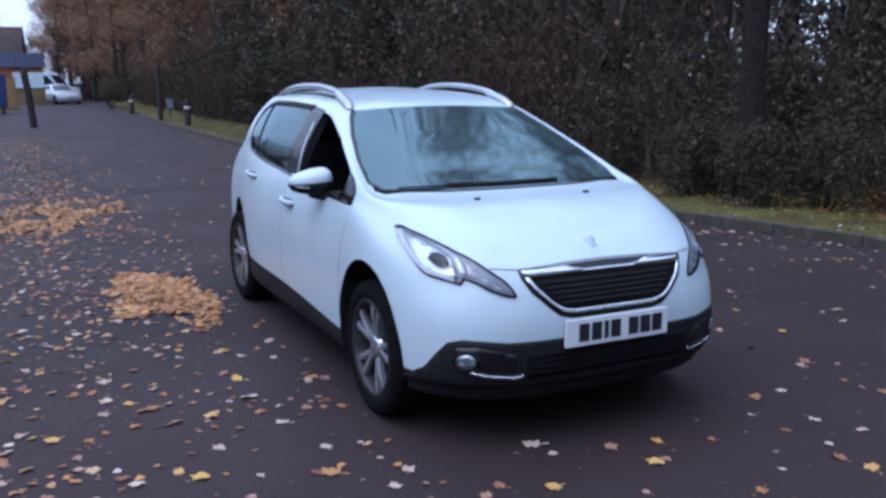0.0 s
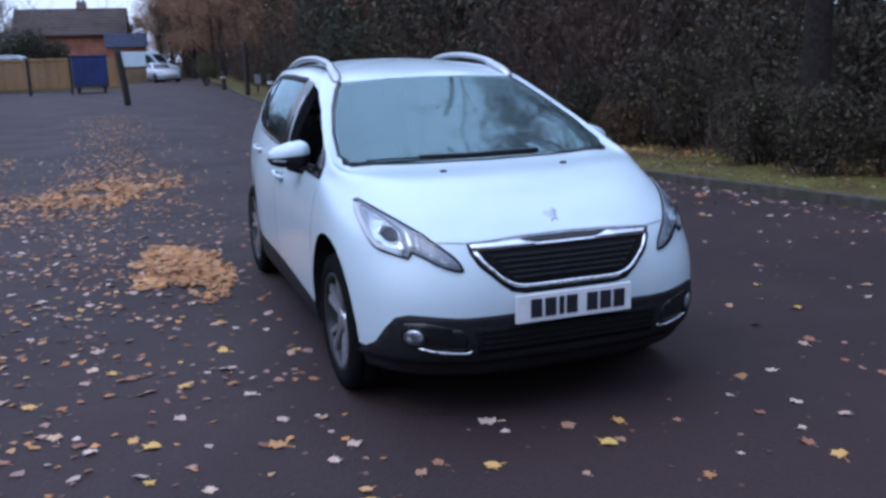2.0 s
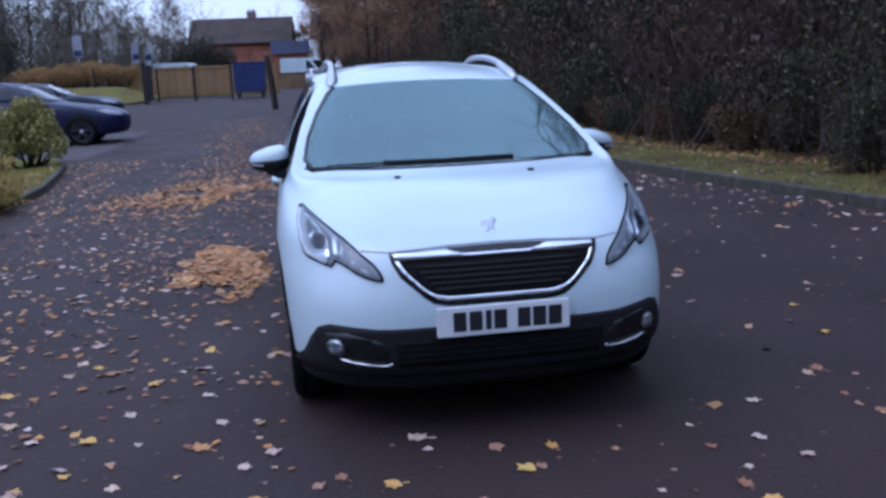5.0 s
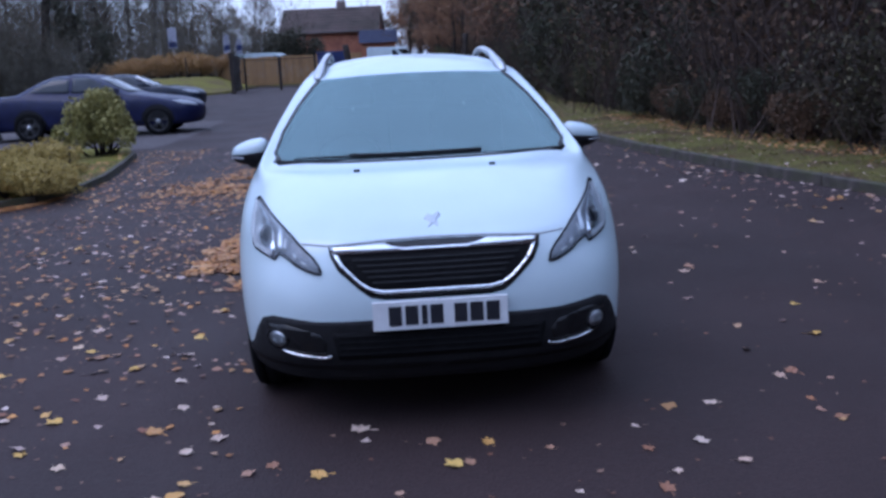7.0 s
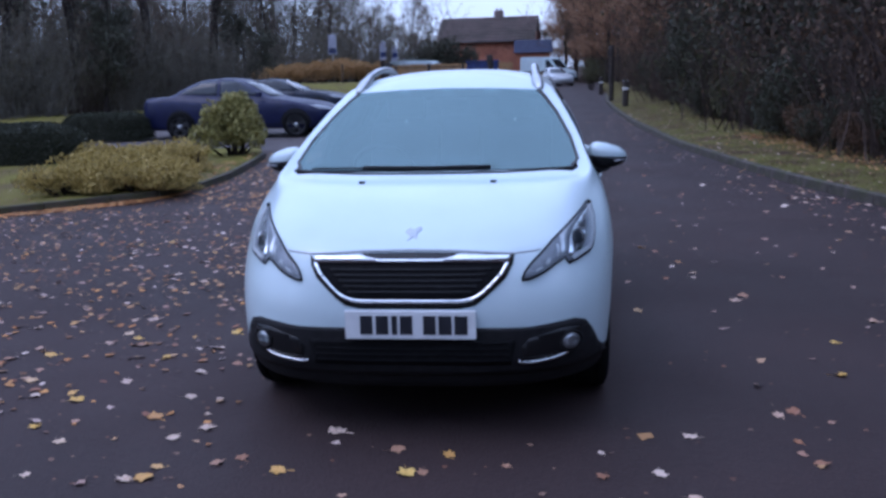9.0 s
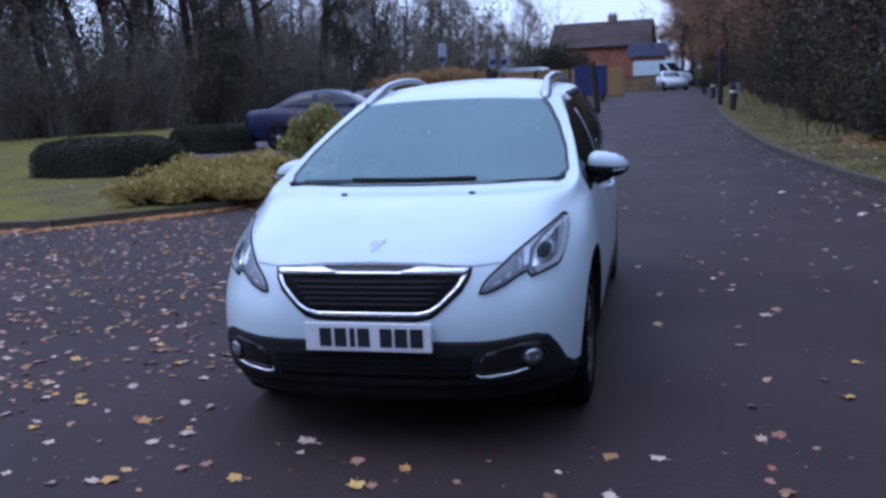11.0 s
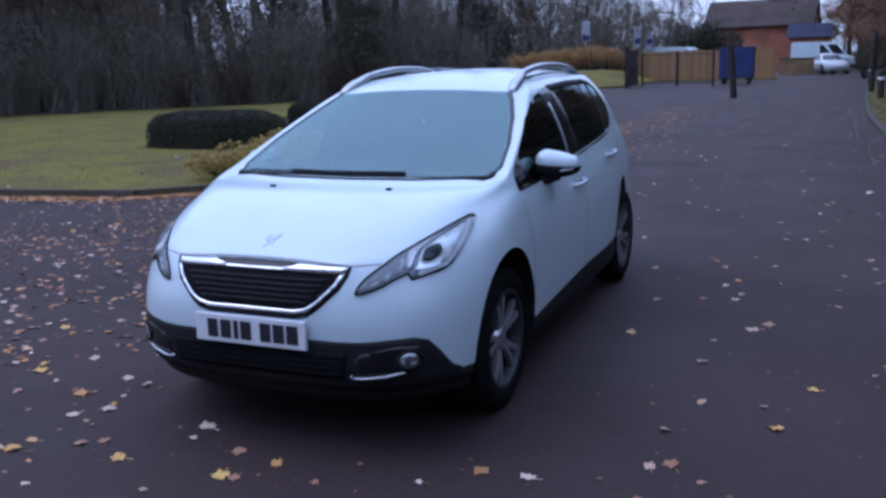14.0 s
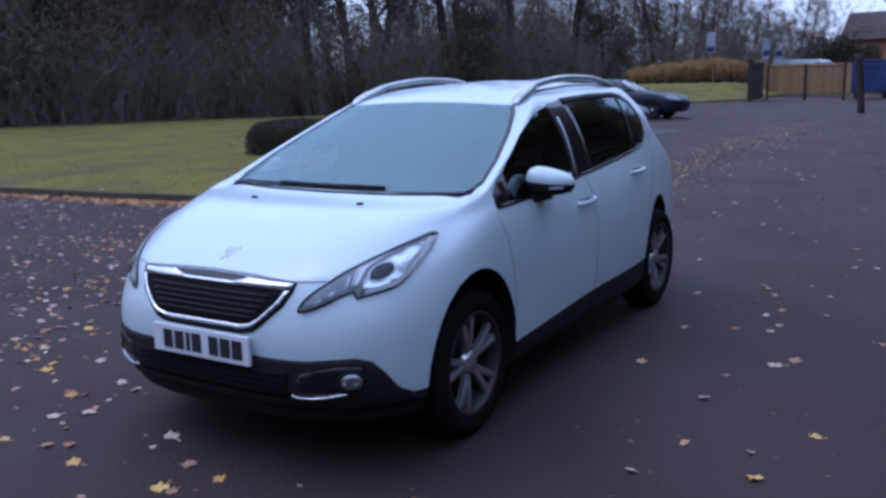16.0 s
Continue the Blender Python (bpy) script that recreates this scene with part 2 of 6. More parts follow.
DARK_LEAF = foliage("dark_evergreen_leaves", [(0.03, 0.034, 0.023), (0.042, 0.046, 0.028), (0.052, 0.054, 0.034), (0.055, 0.044, 0.031)])
BROWN_LEAF = foliage("brown_autumn_leaves", [(0.075, 0.046, 0.032), (0.115, 0.066, 0.04), (0.095, 0.06, 0.038), (0.14, 0.082, 0.045), (0.07, 0.05, 0.036)])
RUSSET_LEAF = foliage("russet_autumn_leaves", [(0.20, 0.10, 0.06), (0.27, 0.145, 0.08), (0.23, 0.13, 0.075), (0.31, 0.19, 0.10)])
OLIVE_LEAF = foliage("olive_shrub_leaves", [(0.04, 0.045, 0.022), (0.065, 0.066, 0.03), (0.085, 0.078, 0.034), (0.05, 0.04, 0.024)])
GOLD_LEAF = foliage("golden_shrub_leaves", [(0.14, 0.106, 0.03), (0.33, 0.245, 0.07), (0.46, 0.34, 0.105), (0.24, 0.185, 0.055)])
BUSH_LEAF = foliage("yellow_green_bush_leaves", [(0.11, 0.11, 0.035), (0.24, 0.22, 0.07), (0.36, 0.31, 0.11), (0.19, 0.18, 0.06)])
OCHRE_LEAF = foliage("ochre_beech_leaves", [(0.22, 0.13, 0.055), (0.32, 0.185, 0.075), (0.36, 0.215, 0.088), (0.26, 0.16, 0.062)])
# near-black green: the shade behind the hedge leaves is put into this colour
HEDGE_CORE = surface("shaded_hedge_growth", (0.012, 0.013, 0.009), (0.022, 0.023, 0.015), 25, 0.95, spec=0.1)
HEDGE_LEAF = foliage("clipped_hedge_leaves", [(0.018, 0.021, 0.013), (0.03, 0.034, 0.02), (0.045, 0.048, 0.03)])
# the palest pinks paint the shine of wet leaves into the colour
FALLEN = foliage("fallen_leaves", [(0.15, 0.06, 0.04), (0.30, 0.13, 0.07), (0.38, 0.25, 0.20), (0.40, 0.22, 0.07), (0.17, 0.085, 0.065), (0.56, 0.44, 0.39), (0.24, 0.13, 0.10), (0.48, 0.37, 0.33)], through=0.03)
PILE_LEAF = foliage("fresh_orange_leaves", [(0.15, 0.065, 0.028), (0.40, 0.165, 0.05), (0.52, 0.25, 0.08), (0.24, 0.10, 0.04), (0.50, 0.30, 0.15), (0.34, 0.14, 0.05)], through=0.03)
# here too the palest tones hold painted wet shine
FALLEN_ONE = single_leaf("fallen_single_leaf", [(0.30, 0.13, 0.065), (0.50, 0.28, 0.08), (0.54, 0.42, 0.35), (0.40, 0.24, 0.16), (0.26, 0.12, 0.07), (0.60, 0.48, 0.41), (0.50, 0.35, 0.26)])
CRUMBS = foliage("leaf_crumbs", [(0.065, 0.030, 0.022), (0.13, 0.058, 0.038), (0.18, 0.085, 0.055), (0.085, 0.042, 0.032), (0.24, 0.15, 0.11)], through=0.0)
YELLOW_ONE = single_leaf("yellow_single_leaf", [(0.55, 0.33, 0.08), (0.60, 0.40, 0.12), (0.52, 0.29, 0.09)])
GRASS_BLADE = foliage("grass_blades", [(0.09, 0.10, 0.02), (0.13, 0.135, 0.028), (0.16, 0.15, 0.04), (0.115, 0.10, 0.028)])
BRICK = surface("red_brick_wall", (0.27, 0.10, 0.055), (0.39, 0.155, 0.088), 3.0, 0.9, spots=(0.21, 0.08, 0.05), spot_scale=0.6)
# tiles lightened, with some distance haze put into their brown
ROOF_TILE = surface("brown_roof_tiles", (0.12, 0.088, 0.083), (0.19, 0.142, 0.132), 5, 0.85, spots=(0.10, 0.085, 0.072), spot_scale=0.5)
FENCE_WOOD = surface("ochre_fence_timber", (0.15, 0.098, 0.05), (0.26, 0.17, 0.088), 4, 0.85, spots=(0.13, 0.092, 0.05), spot_scale=0.7)
BOARD_WOOD = single_leaf("ochre_fence_board", [(0.23, 0.135, 0.064), (0.30, 0.18, 0.083), (0.26, 0.152, 0.072), (0.32, 0.19, 0.088), (0.21, 0.128, 0.064)])
SLATE_ROOF = surface("blue_grey_roof_sheet", (0.03, 0.034, 0.06), (0.05, 0.056, 0.085), 4, 0.9, spec=0.1)
POST_WOOD = surface("dark_gate_timber", (0.014, 0.011, 0.010), (0.035, 0.026, 0.022), 9, 0.85, bump=0.3)
BLUE_STEEL = surface("blue_painted_steel", (0.010, 0.022, 0.10), (0.018, 0.038, 0.16), 3, 0.5, spots=(0.012, 0.02, 0.075), spot_scale=1)
NAVY = surface("navy_car_paint", (0.004, 0.006, 0.032), (0.008, 0.011, 0.05), 5, 0.45, coat=0.08, spec=0.3)
DARK_CAR = surface("dark_blue_car_paint", (0.005, 0.009, 0.02), (0.010, 0.016, 0.034), 5, 0.45, coat=0.08, spec=0.3)
SILVER_CAR = surface("silver_car_paint", (0.36, 0.38, 0.41), (0.46, 0.48, 0.5), 5, 0.35, metal=0.3, coat=0.5)
UPVC_WHITE = surface("white_upvc", (0.6, 0.6, 0.6), (0.72, 0.72, 0.72), 5, 0.5)
DARK_GLASS = surface("dark_window_glass", (0.02, 0.024, 0.03), (0.04, 0.046, 0.055), 2, 0.08, spec=0.35)


# ---- mesh helpers ----
def mesh_of(verts, faces, smooth=False):
    me = bpy.data.meshes.new("mesh")
    me.from_pydata(verts, [], faces)
    me.update()
    if smooth:
        me.polygons.foreach_set("use_smooth", [True] * len(me.polygons))
    return me


def part(name, shape, mat, parent=None, label="", smooth=False):
    """One mesh object, under a thing or a part. shape: a bmesh or a mesh."""
    if isinstance(shape, bmesh.types.BMesh):
        me = bpy.data.meshes.new(name)
        shape.to_mesh(me)
        shape.free()
    else:
        me = shape
        me.name = name
    if smooth:
        me.polygons.foreach_set("use_smooth", [True] * len(me.polygons))
    if mat and not me.materials:
        me.materials.append(mat)
    ob = new(name, me)
    if parent:
        ob.parent = parent
    if label:
        ob["label"] = label
    return ob


def holder(name, m, label, category, group="", kind=""):
    ob = new(name)
    ob.matrix_world = m
    return tagged(ob, label, category, group, kind)


def box(x0, x1, y0, y1, z0, z1, bevel=0.0, bm=None):
    bm = bm or bmesh.new()
    r = bmesh.ops.create_cube(bm, size=1.0)
    bmesh.ops.transform(bm, verts=r["verts"], matrix=Matrix.LocRotScale(((x0 + x1) / 2, (y0 + y1) / 2, (z0 + z1) / 2), None, (abs(x1 - x0), abs(y1 - y0), abs(z1 - z0))))
    if bevel:
        es = list({e for v in r["verts"] for e in v.link_edges})
        bmesh.ops.bevel(bm, geom=es, offset=bevel, segments=2, profile=0.6, affect="EDGES")
    return bm


def lathe(profile, steps=40, axis="x", closed=False):
    """A turned shape: profile of (along, radius)."""
    v, f = [], []
    n = len(profile)
    for i in range(steps):
        a = 2 * math.pi * i / steps
        for p, r in profile:
            v.append((p, r * math.cos(a), r * math.sin(a)) if axis == "x" else (r * math.cos(a), r * math.sin(a), p))
    for i in range(steps):
        for k in range(n if closed else n - 1):
            a, b = i * n + k, i * n + (k + 1) % n
            c, d = ((i + 1) % steps) * n + (k + 1) % n, ((i + 1) % steps) * n + k
            f.append((a, b, c, d))
    me = mesh_of(v, f, True)
    return me


def tube(points, radius, sides=8, flat=1.0):
    """A pipe along points; radius a number or one per point."""
    v, f = [], []
    pts = [Vector(p) for p in points]
    for i, p in enumerate(pts):
        d = (pts[min(i + 1, len(pts) - 1)] - pts[max(i - 1, 0)]).normalized()
        up = Vector((0, 0, 1)) if abs(d.z) < 0.95 else Vector((1, 0, 0))
        a = d.cross(up).normalized()
        b = a.cross(d)
        r = radius[i] if isinstance(radius, (list, tuple)) else radius
        for k in range(sides):
            w = 2 * math.pi * k / sides
            v.append(tuple(p + a * (r * flat * math.cos(w)) + b * (r * math.sin(w))))
    for i in range(len(pts) - 1):
        for k in range(sides):
            f.append((i * sides + k, i * sides + (k + 1) % sides, (i + 1) * sides + (k + 1) % sides, (i + 1) * sides + k))
    f.append(tuple(range(sides))[::-1])
    f.append(tuple((len(pts) - 1) * sides + k for k in range(sides)))
    return mesh_of(v, f, True)


def smooth_line(points, steps=8):
    """A rounded line through the points (Catmull-Rom)."""
    p = [Vector(q) for q in points]
    p = [2 * p[0] - p[1]] + p + [2 * p[-1] - p[-2]]
    out = []
    for i in range(1, len(p) - 2):
        for s in range(steps):
            t = s / steps
            a, b, c, d = p[i - 1:i + 3]
            out.append(0.5 * ((2 * b) + (c - a) * t + (2 * a - 5 * b + 4 * c - d) * t * t + (3 * b - a - 3 * c + d) * t ** 3))
    return out + [p[-2]]


def prism(poly, axis, lo, hi):
    """A closed prism: poly in the two other axes, in their order."""
    def put(a, b, c):
        return {"x": (c, a, b), "y": (a, c, b), "z": (a, b, c)}[axis]
    n = len(poly)
    v = [put(a, b, lo) for a, b in poly] + [put(a, b, hi) for a, b in poly]
    f = [tuple(range(n))[::-1], tuple(range(n, 2 * n))] + [(i, (i + 1) % n, n + (i + 1) % n, n + i) for i in range(n)]
    bm = bmesh.new()
    vs = [bm.verts.new(p) for p in v]
    for q in f:
        bm.faces.new([vs[i] for i in q])
    bmesh.ops.recalc_face_normals(bm, faces=bm.faces)
    return bm

# ---- cars ----
def outline(u, F, R, W, front, rear, n=2.3, m=2.5, nr=3.2):
    """A point of a body ring's plan, half the car: u from 0 at the nose to 1 at the tail."""
    if u < 0.32:
        a = u / 0.32 * math.pi / 2
        return W * math.sin(a) ** (2 / n), F + front - front * math.cos(a) ** (2 / m)
    if u > 0.78:
        a = (1 - u) / 0.22 * math.pi / 2
        return W * math.sin(a) ** (2 / nr), R - rear + rear * math.cos(a) ** (2 / nr)
    k = (u - 0.32) / 0.46
    return W, F + front + (R - rear - F - front) * k


def along(values, stops, u):
    for i in range(len(stops) - 1):
        if u <= stops[i + 1]:
            k = (u - stops[i]) / (stops[i + 1] - stops[i])
            k = k * k * (3 - 2 * k)
            return values[i] + (values[i + 1] - values[i]) * k
    return values[-1]


STOPS = (0.0, 0.2, 0.32, 0.55, 0.78, 0.9, 1.0)


def loft(rings, nu=90, sub=4, half=False):
    """Skin over the rings; returns the vertices, the faces with the number of their ring, for both halves."""
    cols = []
    for j in range(nu + 1):
        u = j / nu
        ctrl = []
        for F, R, W, front, rear, n, zs in rings:
            x, y = outline(u, F, R, W, front, rear, n)
            k = min(1.0, max(0.0, (y - 2.6) / 1.5))
            x *= 1 - 0.15 * k * k * (3 - 2 * k)
            ctrl.append((x, y, along(zs, STOPS, u)))
        p = [Vector(c) for c in ctrl]
        ext = [2 * p[0] - p[1]] + p + [2 * p[-1] - p[-2]]
        col = []
        for i in range(1, len(ext) - 2):
            a, b, c, d = ext[i - 1:i + 3]
            for s in range(sub):
                t = s / sub
                col.append(0.5 * ((2 * b) + (c - a) * t + (2 * a - 5 * b + 4 * c - d) * t * t + (3 * b - a - 3 * c + d) * t ** 3))
        col.append(p[-1])
        cols.append(col)
    nv = len(cols[0])
    bm = bmesh.new()
    layer = bm.faces.layers.int.new("ring")
    for side in (1, -1):
        vs = [[bm.verts.new((max(q.x, 0.0) * side, q.y, q.z)) for q in col] for col in cols]
        for j in range(nu):
            for i in range(nv - 1):
                q = (vs[j][i], vs[j + 1][i], vs[j + 1][i + 1], vs[j][i + 1])
                f = bm.faces.new(q if side == 1 else q[::-1])
                f[layer] = i // sub
        # floor strip to the middle line
        for j in range(nu):
            a, b = vs[j][0], vs[j + 1][0]
            c, d = bm.verts.new((0, b.co.y, b.co.z)), bm.verts.new((0, a.co.y, a.co.z))
            f = bm.faces.new((d, c, b, a) if side == 1 else (a, b, c, d))
            f[layer] = 0
    bmesh.ops.remove_doubles(bm, verts=bm.verts, dist=0.0008)
    bmesh.ops.dissolve_degenerate(bm, edges=bm.edges, dist=0.0004)
    bmesh.ops.recalc_face_normals(bm, faces=bm.faces)
    return bm


from mathutils.bvhtree import BVHTree


OFFSET = 0.0  # of the trim on the nose


def drape(skin, poly, axis, side=1, lift=0.003, thick=0.004, cell=0.025, mirrored=False, away=None):
    """A panel laid on the skin: poly in (x, z) seen from the front, (y, z) from the side or (x, y) from above."""
    sx = -1 if mirrored else 1
    bm = bmesh.new()
    if axis == "front":
        vs = [bm.verts.new((a * sx + OFFSET, 0, b)) for a, b in poly]
    elif axis == "side":
        vs = [bm.verts.new((0, a, b)) for a, b in poly]
    else:
        vs = [bm.verts.new((a * sx, b, 0)) for a, b in poly]
    bm.faces.new(vs)
    dims = {"front": (0, 2), "side": (1, 2), "top": (0, 1)}[axis]
    for d in dims:
        lo, hi = min(v.co[d] for v in bm.verts), max(v.co[d] for v in bm.verts)
        k = int((hi - lo) / cell)
        for i in range(1, k + 1):
            co, no = Vector((0, 0, 0)), Vector((0, 0, 0))
            co[d], no[d] = lo + (hi - lo) * i / (k + 1), 1
            bmesh.ops.bisect_plane(bm, geom=bm.verts[:] + bm.edges[:] + bm.faces[:], plane_co=co, plane_no=no)
    bmesh.ops.triangulate(bm, faces=[f for f in bm.faces if len(f.verts) > 4])
    gone = []
    for v in bm.verts:
        if axis == "front":
            o, d = Vector((v.co.x, -8, v.co.z)), Vector((0, 1, 0))
        elif axis == "side":
            o, d = Vector((3 * side, v.co.y, v.co.z)), Vector((-side, 0, 0))
        else:
            o, d = Vector((v.co.x, v.co.y, 4)), Vector((0, 0, -1))
        hit, nrm, _, _ = skin.ray_cast(o, d)
        if hit is None:
            hit, nrm, _, _ = skin.find_nearest(o + d * (8 if axis == "front" else 3))
        if nrm.dot(d) > 0:
            nrm = -nrm
        v.co = hit + nrm * lift
    bm.normal_update()
    f0 = sum((f.normal for f in bm.faces), Vector())
    want = {"front": Vector((0, -1, 0)), "side": Vector((side, 0, 0)), "top": Vector((0, 0, 1))}[axis]
    if f0.dot(want) < 0:
        bmesh.ops.reverse_faces(bm, faces=bm.faces)
    if thick:
        bmesh.ops.solidify(bm, geom=bm.faces[:], thickness=thick)
    return bm


def strip(points, width):
    """The outline of a thin band along a line in a plane."""
    p = [Vector(q) for q in points]
    left, right = [], []
    for i, q in enumerate(p):
        d = (p[min(i + 1, len(p) - 1)] - p[max(i - 1, 0)]).normalized()
        s = Vector((-d.y, d.x)) * width / 2
        left.append(tuple(q + s))
        right.append(tuple(q - s))
    return left + right[::-1]


def cut_away(bm, cutters):
    """Cuts solids out of a body; returns the new mesh with the cutters' materials on the cut faces."""
    me = bpy.data.meshes.new("body")
    bm.to_mesh(me)
    bm.free()
    me.materials.append(WHITE)
    me.materials.append(BLACK_PLASTIC)
    ob = new("body_shape", me)
    others = []
    for cbm, mat in cutters:
        cme = bpy.data.meshes.new("cutter")
        cbm.to_mesh(cme)
        cbm.free()
        cme.materials.append(mat)
        c = new("cutter", cme)
        others.append(c)
        mod = ob.modifiers.new("cut", "BOOLEAN")
        mod.operation, mod.solver, mod.object = "DIFFERENCE", "EXACT", c
        mod.material_mode = "TRANSFER"
    dg = bpy.context.evaluated_depsgraph_get()
    out = bpy.data.meshes.new_from_object(ob.evaluated_get(dg))
    out.set_sharp_from_angle(angle=radians(38))
    for c in others + [ob]:
        bpy.data.objects.remove(c)
    return out


def wheel(name, m, parent, radius=0.318, rim=0.222, width=0.205, spokes=5, metal=None):
    """A tyre with tread and a five-spoke alloy rim; its outer face looks along +x."""
    metal = metal or ALLOY
    hub = new(name)
    hub.parent = parent
    hub.matrix_local = m
    w, r = width / 2, radius
    part("tyre", lathe([(-w * 0.86, rim), (-w, rim + 0.03), (-w * 0.98, r - 0.035), (-w * 0.86, r - 0.008), (-w * 0.6, r), (-0.05, r), (-0.046, r - 0.007), (-0.038, r - 0.007), (-0.034, r), (0.034, r), (0.038, r - 0.007), (0.046, r - 0.007), (0.05, r), (w * 0.6, r), (w * 0.86, r - 0.008), (w * 0.98, r - 0.035), (w, rim + 0.035), (w * 0.94, rim + 0.012), (w * 0.86, rim)], 48), RUBBER, hub, "black road tyre")
    part("rim", lathe([(-w * 0.8, rim + 0.004), (-w * 0.7, rim - 0.02), (w * 0.3, rim - 0.035), (w * 0.75, rim - 0.018), (w * 0.9, rim - 0.012), (w * 0.95, rim + 0.002), (w * 0.88, rim + 0.008)], 48), DARK_ALLOY, hub, "dark alloy rim")
    part("brake_disc", lathe([(0.0, 0.03), (0.0, 0.14), (0.02, 0.14), (0.02, 0.03)], 32), DARK_ALLOY, hub)
    part("wheel_backing", lathe([(-0.02, 0.0), (-0.02, rim - 0.02)], 32), BLACK_PLASTIC, hub)
    for k in range(spokes):
        turn = Matrix.Rotation(2 * math.pi * k / spokes, 4, "X")
        bm = bmesh.new()
        for s in (-1, 1):
            prof = [(0.035, 0.008 * s, 0.064, 0.015), (0.085, 0.013 * s, 0.076, 0.014), (0.14, 0.025 * s, 0.083, 0.0145), (rim - 0.034, 0.037 * s, 0.085, 0.017), (rim - 0.010, 0.045 * s, 0.078, 0.024)]
            ring = []
            for z, y, x, h in prof:
                ring.append([bm.verts.new((x - 0.028, y - h, z)), bm.verts.new((x - 0.004, y - h, z)), bm.verts.new((x, y - h * 0.55, z)), bm.verts.new((x, y + h * 0.55, z)), bm.verts.new((x - 0.004, y + h, z)), bm.verts.new((x - 0.028, y + h, z))])
            for a, b in zip(ring, ring[1:]):
                for i in range(6):
                    bm.faces.new((a[i], a[(i + 1) % 6], b[(i + 1) % 6], b[i]))
            bm.faces.new(ring[0]), bm.faces.new(ring[-1][::-1])
        bmesh.ops.recalc_face_normals(bm, faces=bm.faces)
        bmesh.ops.transform(bm, verts=bm.verts, matrix=turn)
        part("spoke", bm, metal, hub)
    part("hub_cap", lathe([(0.05, 0.058), (0.070, 0.05), (0.078, 0.032), (0.079, 0.0)], 24), SILVER, hub, "silver hub cap")
    for k in range(4):
        a = 2 * math.pi * (k + 0.5) / 4
        b = lathe([(0.06, 0.009), (0.074, 0.008), (0.075, 0.0)], 6)
        bo = part("wheel_bolt", b, DARK_ALLOY, hub)
        bo.location = (0, 0.043 * math.cos(a), 0.043 * math.sin(a))
    return hub


def seat(parent, x, y, wide=0.5):
    s = new("front_seat" if wide < 0.7 else "rear_bench")
    s.parent = parent
    s.location = (x, y, 0)
    part("seat_cushion", box(-wide / 2, wide / 2, -0.28, 0.25, 0.45, 0.62, 0.05), SEAT_CLOTH, s)
    bm = box(-wide / 2 + 0.02, wide / 2 - 0.02, -0.07, 0.07, 0, 0.62, 0.05)
    bmesh.ops.transform(bm, verts=bm.verts, matrix=pose(0, 0.24, 0.56, -18))
    part("seat_back", bm, SEAT_CLOTH, s)
    for hx in ([0.0] if wide < 0.7 else [-0.35, 0.35]):
        bm = box(hx - 0.13, hx + 0.13, -0.05, 0.05, 0.0, 0.17, 0.04)
        bmesh.ops.transform(bm, verts=bm.verts, matrix=pose(0, 0.46, 1.17 if wide < 0.7 else 1.1, -12))
        part("headrest", bm, SEAT_CLOTH, s)
        part("headrest_post", tube([(hx, 0.43, 1.08), (hx, 0.45, 1.2)], 0.008, 6), SILVER, s)


TAIL_RED = surface("red_lamp_plastic", (0.16, 0.008, 0.010), (0.24, 0.014, 0.016), 15, 0.15)
YAW, AXLE, REAR_AXLE = 0.5, 0.815, 3.32
car = holder("parked_car", Matrix.Translation((0.0, AXLE, 0)) @ pose(0, 0, 0, 0, 0, YAW) @ Matrix.Translation((0, -AXLE, 0)), "white compact crossover car with silver roof rails on tarmac", "car")
# rings from the sill to the roof: nose, tail, half width, length of the nose curve, of the tail curve, squareness, heights
BUMPER_RINGS = [
    (0.34, 4.00, 0.62, 0.55, 0.35, 2.4, (0.20, 0.20, 0.20, 0.20, 0.20, 0.22, 0.25)),
    (0.16, 4.12, 0.800, 0.66, 0.40, 3.3, (0.205, 0.21, 0.22, 0.22, 0.22, 0.25, 0.28)),
    (0.095, 4.16, 0.836, 0.73, 0.42, 3.35, (0.27, 0.27, 0.27, 0.27, 0.27, 0.31, 0.33)),
    (0.065, 4.17, 0.842, 0.76, 0.42, 3.8, (0.36, 0.325, 0.325, 0.375, 0.385, 0.42, 0.44)),
    (0.055, 4.13, 0.850, 0.77, 0.42, 3.75, (0.48, 0.47, 0.46, 0.46, 0.48, 0.54, 0.55)),
    (0.060, 4.12, 0.853, 0.79, 0.42, 3.6, (0.58, 0.585, 0.60, 0.60, 0.62, 0.66, 0.66)),
]
SHOULDER_RINGS = [
    (0.085, 4.09, 0.853, 0.83, 0.42, 3.4, (0.68, 0.68, 0.73, 0.72, 0.76, 0.80, 0.80)),
    (0.125, 4.03, 0.839, 0.86, 0.40, 3.2, (0.765, 0.775, 0.85, 0.83, 0.89, 0.93, 0.93)),
    (0.170, 3.95, 0.819, 0.92, 0.38, 3.0, (0.798, 0.845, 0.93, 0.91, 0.97, 1.01, 1.01)),
    (0.290, 3.86, 0.796, 0.90, 0.36, 2.8, (0.865, 0.925, 0.985, 0.975, 1.04, 1.06, 1.06)),
    (0.580, 3.78, 0.770, 0.50, 0.34, 3.4, (0.970, 0.985, 1.02, 1.04, 1.10, 1.12, 1.12)),
    (0.905, 3.71, 0.753, 0.21, 0.34, 4.2, (1.012, 1.014, 1.06, 1.105, 1.16, 1.18, 1.18)),
]
